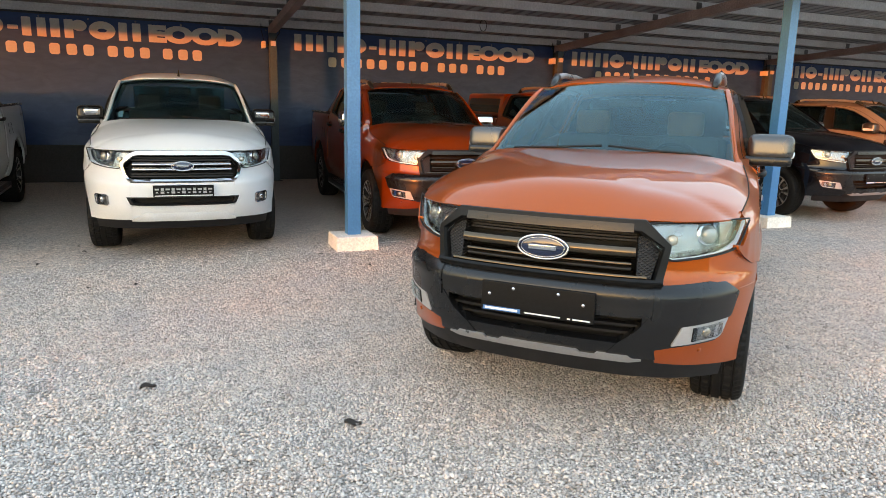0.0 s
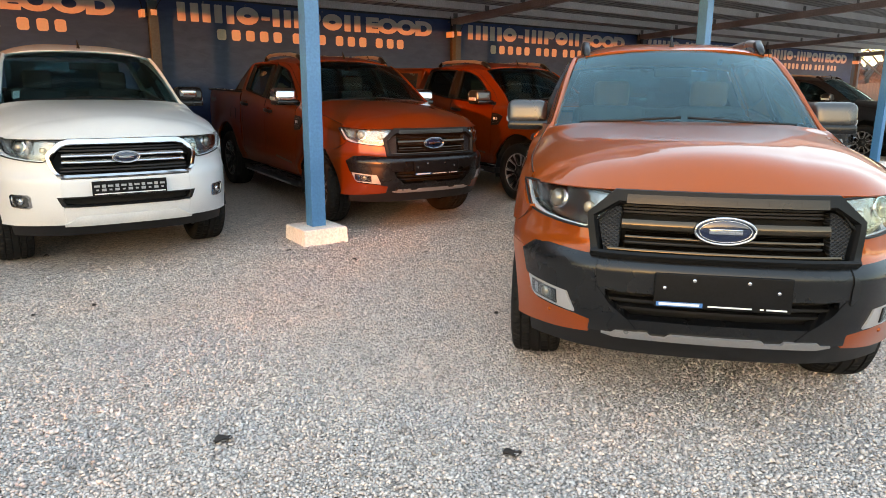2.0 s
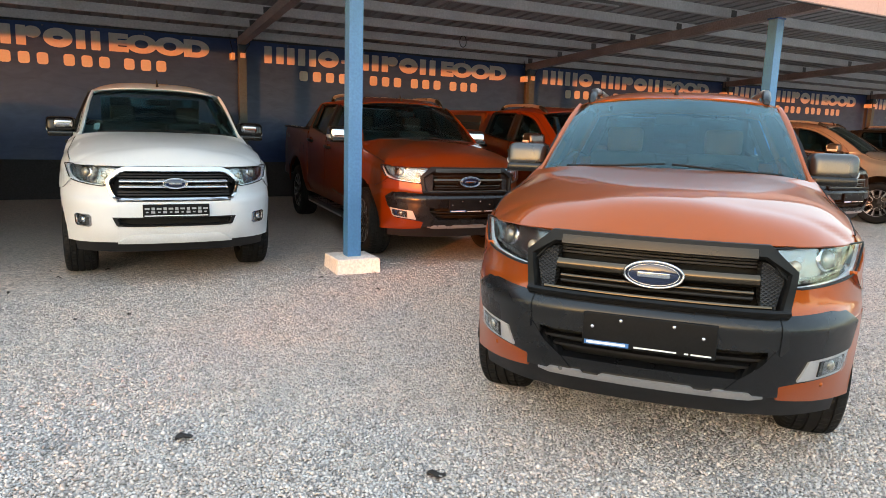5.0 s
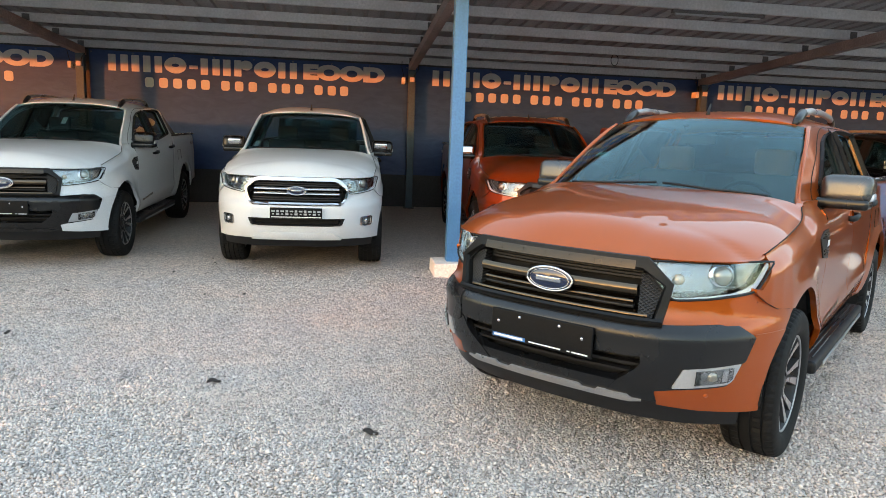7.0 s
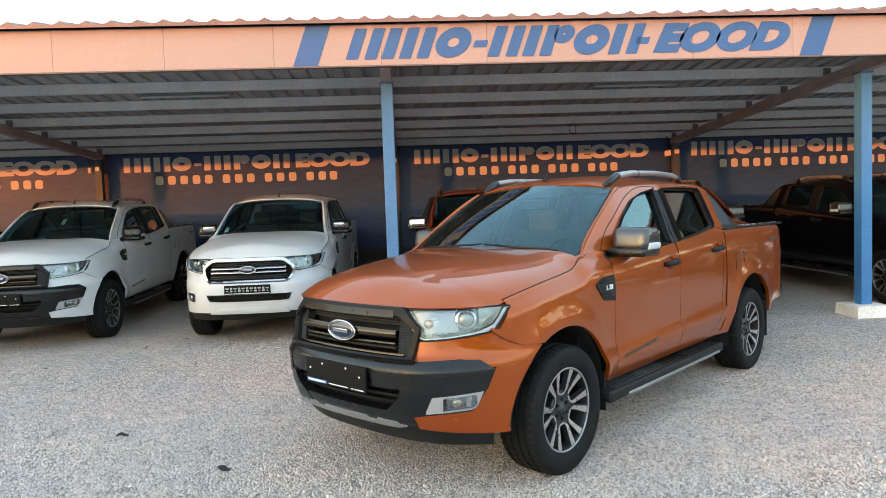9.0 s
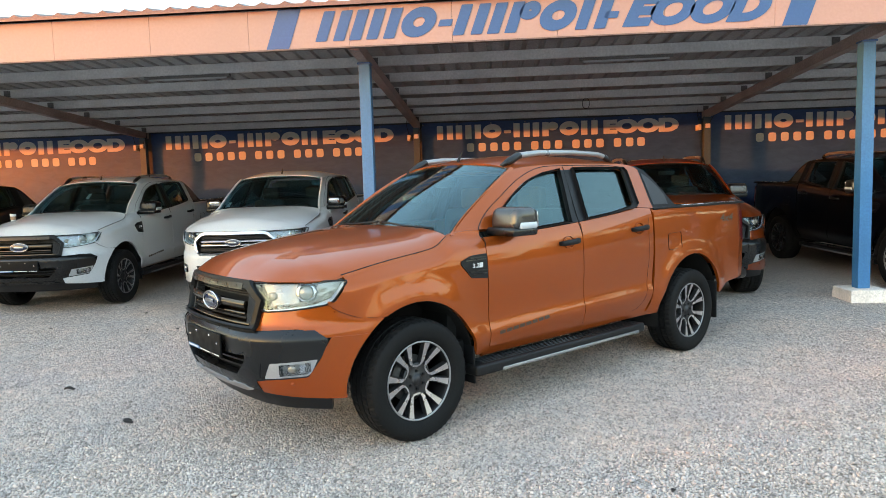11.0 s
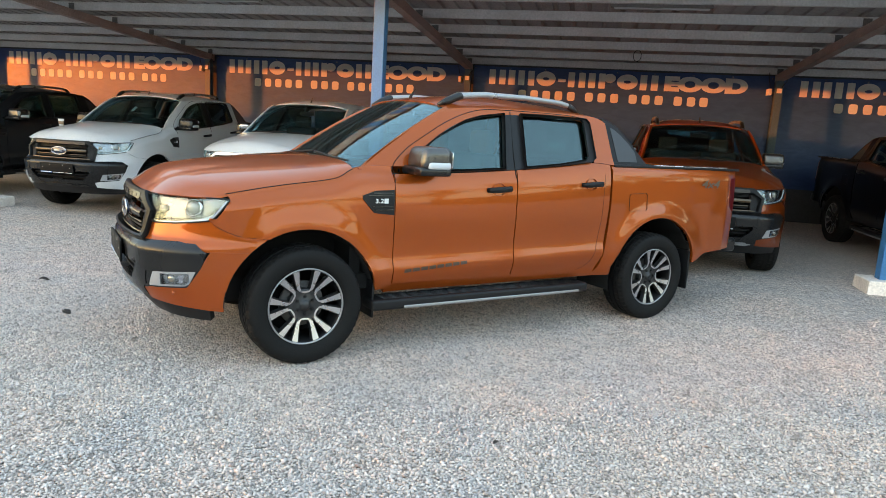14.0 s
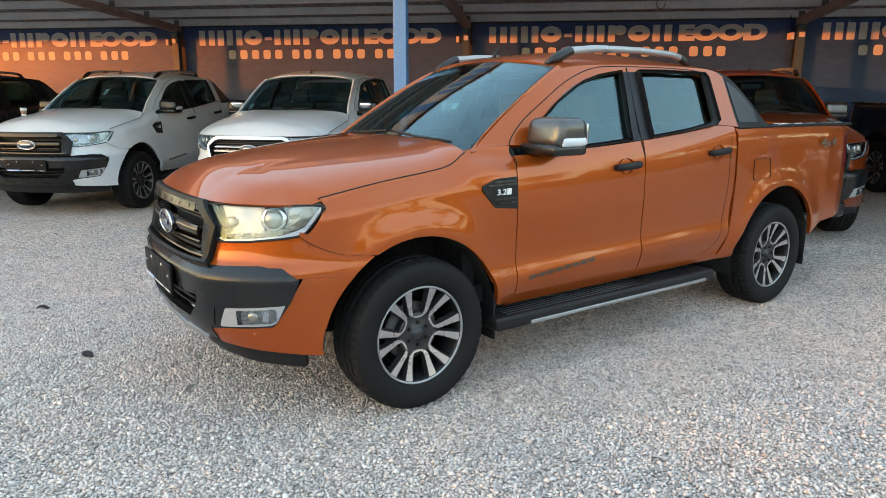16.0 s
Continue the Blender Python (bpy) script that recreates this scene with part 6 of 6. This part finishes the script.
def far_tree(x, y, h, seed):
    """A bare tree: tapered trunk, limbs, and a crown of fine twigs."""
    rnd = random.Random(seed)
    t = empty("bare_tree", pose(x, y, ground_z(y)))
    bm_v, bm_f = [], []

    def limb(a, b, ra, rb):
        d = (b - a).normalized()
        u = d.cross(Vector((0.3, 0.7, 0.2))).normalized()
        w = d.cross(u)
        k = len(bm_v)
        for c, r in ((a, ra), (b, rb)):
            for i in range(5):
                q = 2 * math.pi * i / 5
                bm_v.append(c + u * math.cos(q) * r + w * math.sin(q) * r)
        for i in range(5):
            bm_f.append((k + i, k + (i + 1) % 5, k + 5 + (i + 1) % 5, k + 5 + i))

    tw_v, tw_f = [], []

    def twigs(c, n, spread):
        for _ in range(n):
            a = c + Vector((rnd.gauss(0, spread * 0.3), rnd.gauss(0, spread * 0.3), rnd.gauss(0, spread * 0.25)))
            d = Vector((rnd.gauss(0, 1), rnd.gauss(0, 1), rnd.gauss(0.5, 0.8))).normalized() * rnd.uniform(0.3, 0.9) * spread
            s = Vector((rnd.gauss(0, 1), rnd.gauss(0, 1), rnd.gauss(0, 1))).normalized() * rnd.uniform(0.012, 0.03)
            k = len(tw_v)
            tw_v.extend((a - s, a + s, a + d))
            tw_f.append((k, k + 1, k + 2))

    top = Vector((rnd.gauss(0, 0.3), rnd.gauss(0, 0.3), h * 0.55))
    limb(Vector((0, 0, -0.2)), top, 0.16, 0.09)
    for i in range(11):
        a = Vector((0, 0, 0)).lerp(top, rnd.uniform(0.35, 1.0))
        b = a + Vector((rnd.gauss(0, 0.2) * h, rnd.gauss(0, 0.2) * h, rnd.uniform(0.18, 0.42) * h))
        limb(a, b, 0.055, 0.02)
        twigs(b, 70, h * 0.16)
        for _ in range(3):
            c = a.lerp(b, rnd.uniform(0.4, 0.9))
            e = c + Vector((rnd.gauss(0, 0.1) * h, rnd.gauss(0, 0.1) * h, rnd.uniform(0.05, 0.2) * h))
            limb(c, e, 0.025, 0.008)
            twigs(e, 45, h * 0.12)
    solid("trunk", mesh_of("trunk", bm_v, bm_f, True), BARK, t)
    solid("crown", mesh_of("crown", tw_v, tw_f), TWIG, t)
    tagged(t, "bare brown tree beyond the yard in winter", "tree", "trees beyond the yard")


def board_fence(x, y0, y1):
    f = empty("board_fence", pose(x, 0, 0))
    rnd = random.Random(3)
    me = box_mesh("board", -0.012, 0.012, -0.072, 0.072, 0, 1.9, 0.003)
    y = y0
    while y < y1:
        ob = solid("board", me, BOARD, f)
        ob.location, ob.scale = (rnd.uniform(-0.006, 0.006), y, ground_z(y) + 0.02), (1, 1, rnd.uniform(0.97, 1.02))
        y += 0.152
    for z in (0.5, 1.5):
        verts = [(0.014 + a, y, ground_z(y) + z + b) for y in (y0, 5, 9.5, 14, y1) for a, b in ((0, 0), (0.05, 0), (0.05, 0.08), (0, 0.08))]
        faces = [(4 * i + k, 4 * i + (k + 1) % 4, 4 * i + 4 + (k + 1) % 4, 4 * i + 4 + k) for i in range(4) for k in range(4)]
        solid("rail", mesh_of("rail", verts, faces), BOARD, f)
    tagged(f, "weathered board fence at the end of the yard", "fence")


board_fence(36.0, -6.0, 22.0)
rnd_far = random.Random(11)
for i in range(13):
    far_tree(40 + rnd_far.uniform(-1.5, 4), -24 + 4.2 * i + rnd_far.uniform(-1, 1), rnd_far.uniform(5, 8), i)
# unseen row behind the camera, added to dim the horizon glow in reflections
for i in range(9):
    far_tree(36 - 4.6 * i + rnd_far.uniform(-1, 1), -32 + rnd_far.uniform(-3, 3), rnd_far.uniform(5, 8), 40 + i)


def tree_belt(y, x0, x1, mat, label, top=6.35, along_y=False, gaps=()):
    """A dense belt of trees far off, its top uneven, with lower growth in the gaps."""
    rnd = random.Random(11)
    verts, faces = [], []
    n = int((x1 - x0) / 0.9)
    for i in range(n):
        for row in range(3):
            cx, cy = x0 + 0.9 * i + rnd.uniform(-0.4, 0.4), y - row * 1.1 + rnd.uniform(-0.4, 0.4)
            h = top + rnd.uniform(-0.55, 0.35)
            for c0, c1, h0, h1 in gaps:
                if c0 < cx - 1.179 * cy < c1:
                    h = rnd.uniform(h0, h1)
            k, r = len(verts), rnd.uniform(0.75, 1.15)
            for z, w in ((0.0, 0.8), (h * 0.35, 1.1), (h * 0.7, 0.95), (h * 0.9, 0.6), (h, 0.12)):
                for a in range(6):
                    q = math.pi / 3 * a + rnd.uniform(-0.3, 0.3)
                    verts.append((cx + r * w * math.cos(q), cy + r * w * math.sin(q), z + rnd.uniform(-0.25, 0.1)))
            for j in range(4):
                for a in range(6):
                    faces.append((k + 6 * j + a, k + 6 * j + (a + 1) % 6, k + 6 * j + 6 + (a + 1) % 6, k + 6 * j + 6 + a))
            faces.append(tuple(k + 24 + a for a in range(6)))
    if along_y:
        verts = [(-b, a, c) for a, b, c in verts]
    tagged(solid("tree_belt", mesh_of("tree_belt", verts, faces), mat), label, "trees", kind="stuff")


BELT_LEAFAGE = worn(material("belt_leafage", (0.045, 0.06, 0.03), 0.9), 0.4, 0.6, 6, 0.5, 0.1)
THICKET = worn(material("winter_thicket", (0.10, 0.075, 0.06), 0.95), 0.5, 0.8, 9, 0.6, 0.1)
# unseen belt, added to cut the low sun; gaps placed for its strips
tree_belt(-55.0, -190.0, 60.0, BELT_LEAFAGE, "unseen dark tree belt added to block the low sun", gaps=((0.0, 3.2, 1.6, 4.3), (-7.7, -4.2, 3.7, 4.4)))
tree_belt(-46.0, 4.0, 60.0, THICKET, "brown leafless thicket behind the board fence", 3.4, True)


# ---- loose stones on the yard ----
def loose_stones():
    rng = np.random.default_rng(5)
    step = 0.0183
    gx, gy = np.meshgrid(np.arange(-6.0, 10.0, step), np.arange(-0.2, 9.4, step), indexing="ij")
    x, y = (g.ravel() + rng.uniform(-0.42, 0.42, g.size) * step for g in (gx + 0.5 * step * (np.arange(gx.shape[1]) % 2), gy))
    n = len(x)
    keep = rng.uniform(0, 1, n) < np.clip(1.16 - np.hypot((x - 1.8) / 7.4, (y - 1.6) / 5.6) ** 1.8, 0.0, 1) * np.clip((8.6 - y) / 2.2, 0, 1)
    x, y = x[keep], y[keep]
    n = len(x)
    size = rng.uniform(0.0064, 0.0098, n) * np.where(rng.uniform(0, 1, n) < 0.10, 1.45, 1.0)
    unit = np.array([(1, 0, 0), (-1, 0, 0), (0, 1, 0), (0, -1, 0), (0, 0, 1), (0, 0, -1)], float)
    long, flat = rng.uniform(1.0, 1.55, n), rng.uniform(0.6, 1.0, n)
    shape = unit[None] * np.stack([long, np.ones(n), flat], -1)[:, None, :] * size[:, None, None]
    shape += rng.normal(0, 0.22, shape.shape) * size[:, None, None]
    a, b = rng.uniform(0, 2 * np.pi, n), rng.normal(0, 0.35, n)
    ca, sa, cb, sb = np.cos(a), np.sin(a), np.cos(b), np.sin(b)
    px, py, pz = shape[..., 0], shape[..., 1], shape[..., 2]
    px, pz = px * cb[:, None] + pz * sb[:, None], -px * sb[:, None] + pz * cb[:, None]
    px, py = px * ca[:, None] - py * sa[:, None], px * sa[:, None] + py * ca[:, None]
    base = 0.024 * np.maximum(y - 5.0, 0)
    co = np.stack([px + x[:, None], py + y[:, None], pz + (size * flat * 0.70 + base)[:, None]], -1).reshape(-1, 3)
    tri = np.array([(0, 2, 4), (2, 1, 4), (1, 3, 4), (3, 0, 4), (2, 0, 5), (1, 2, 5), (3, 1, 5), (0, 3, 5)])
    faces = (tri[None] + 6 * np.arange(n)[:, None, None]).reshape(-1)
    me = bpy.data.meshes.new("loose_stones")
    me.vertices.add(len(co))
    me.vertices.foreach_set("co", co.ravel())
    me.loops.add(len(faces))
    me.loops.foreach_set("vertex_index", faces)
    me.polygons.add(len(faces) // 3)
    me.polygons.foreach_set("loop_start", np.arange(0, len(faces), 3))
    me.update(calc_edges=True)
    tagged(solid("gravel", me, STONE), "loose pale grey crushed stones on the yard", "gravel", kind="stuff")


loose_stones()
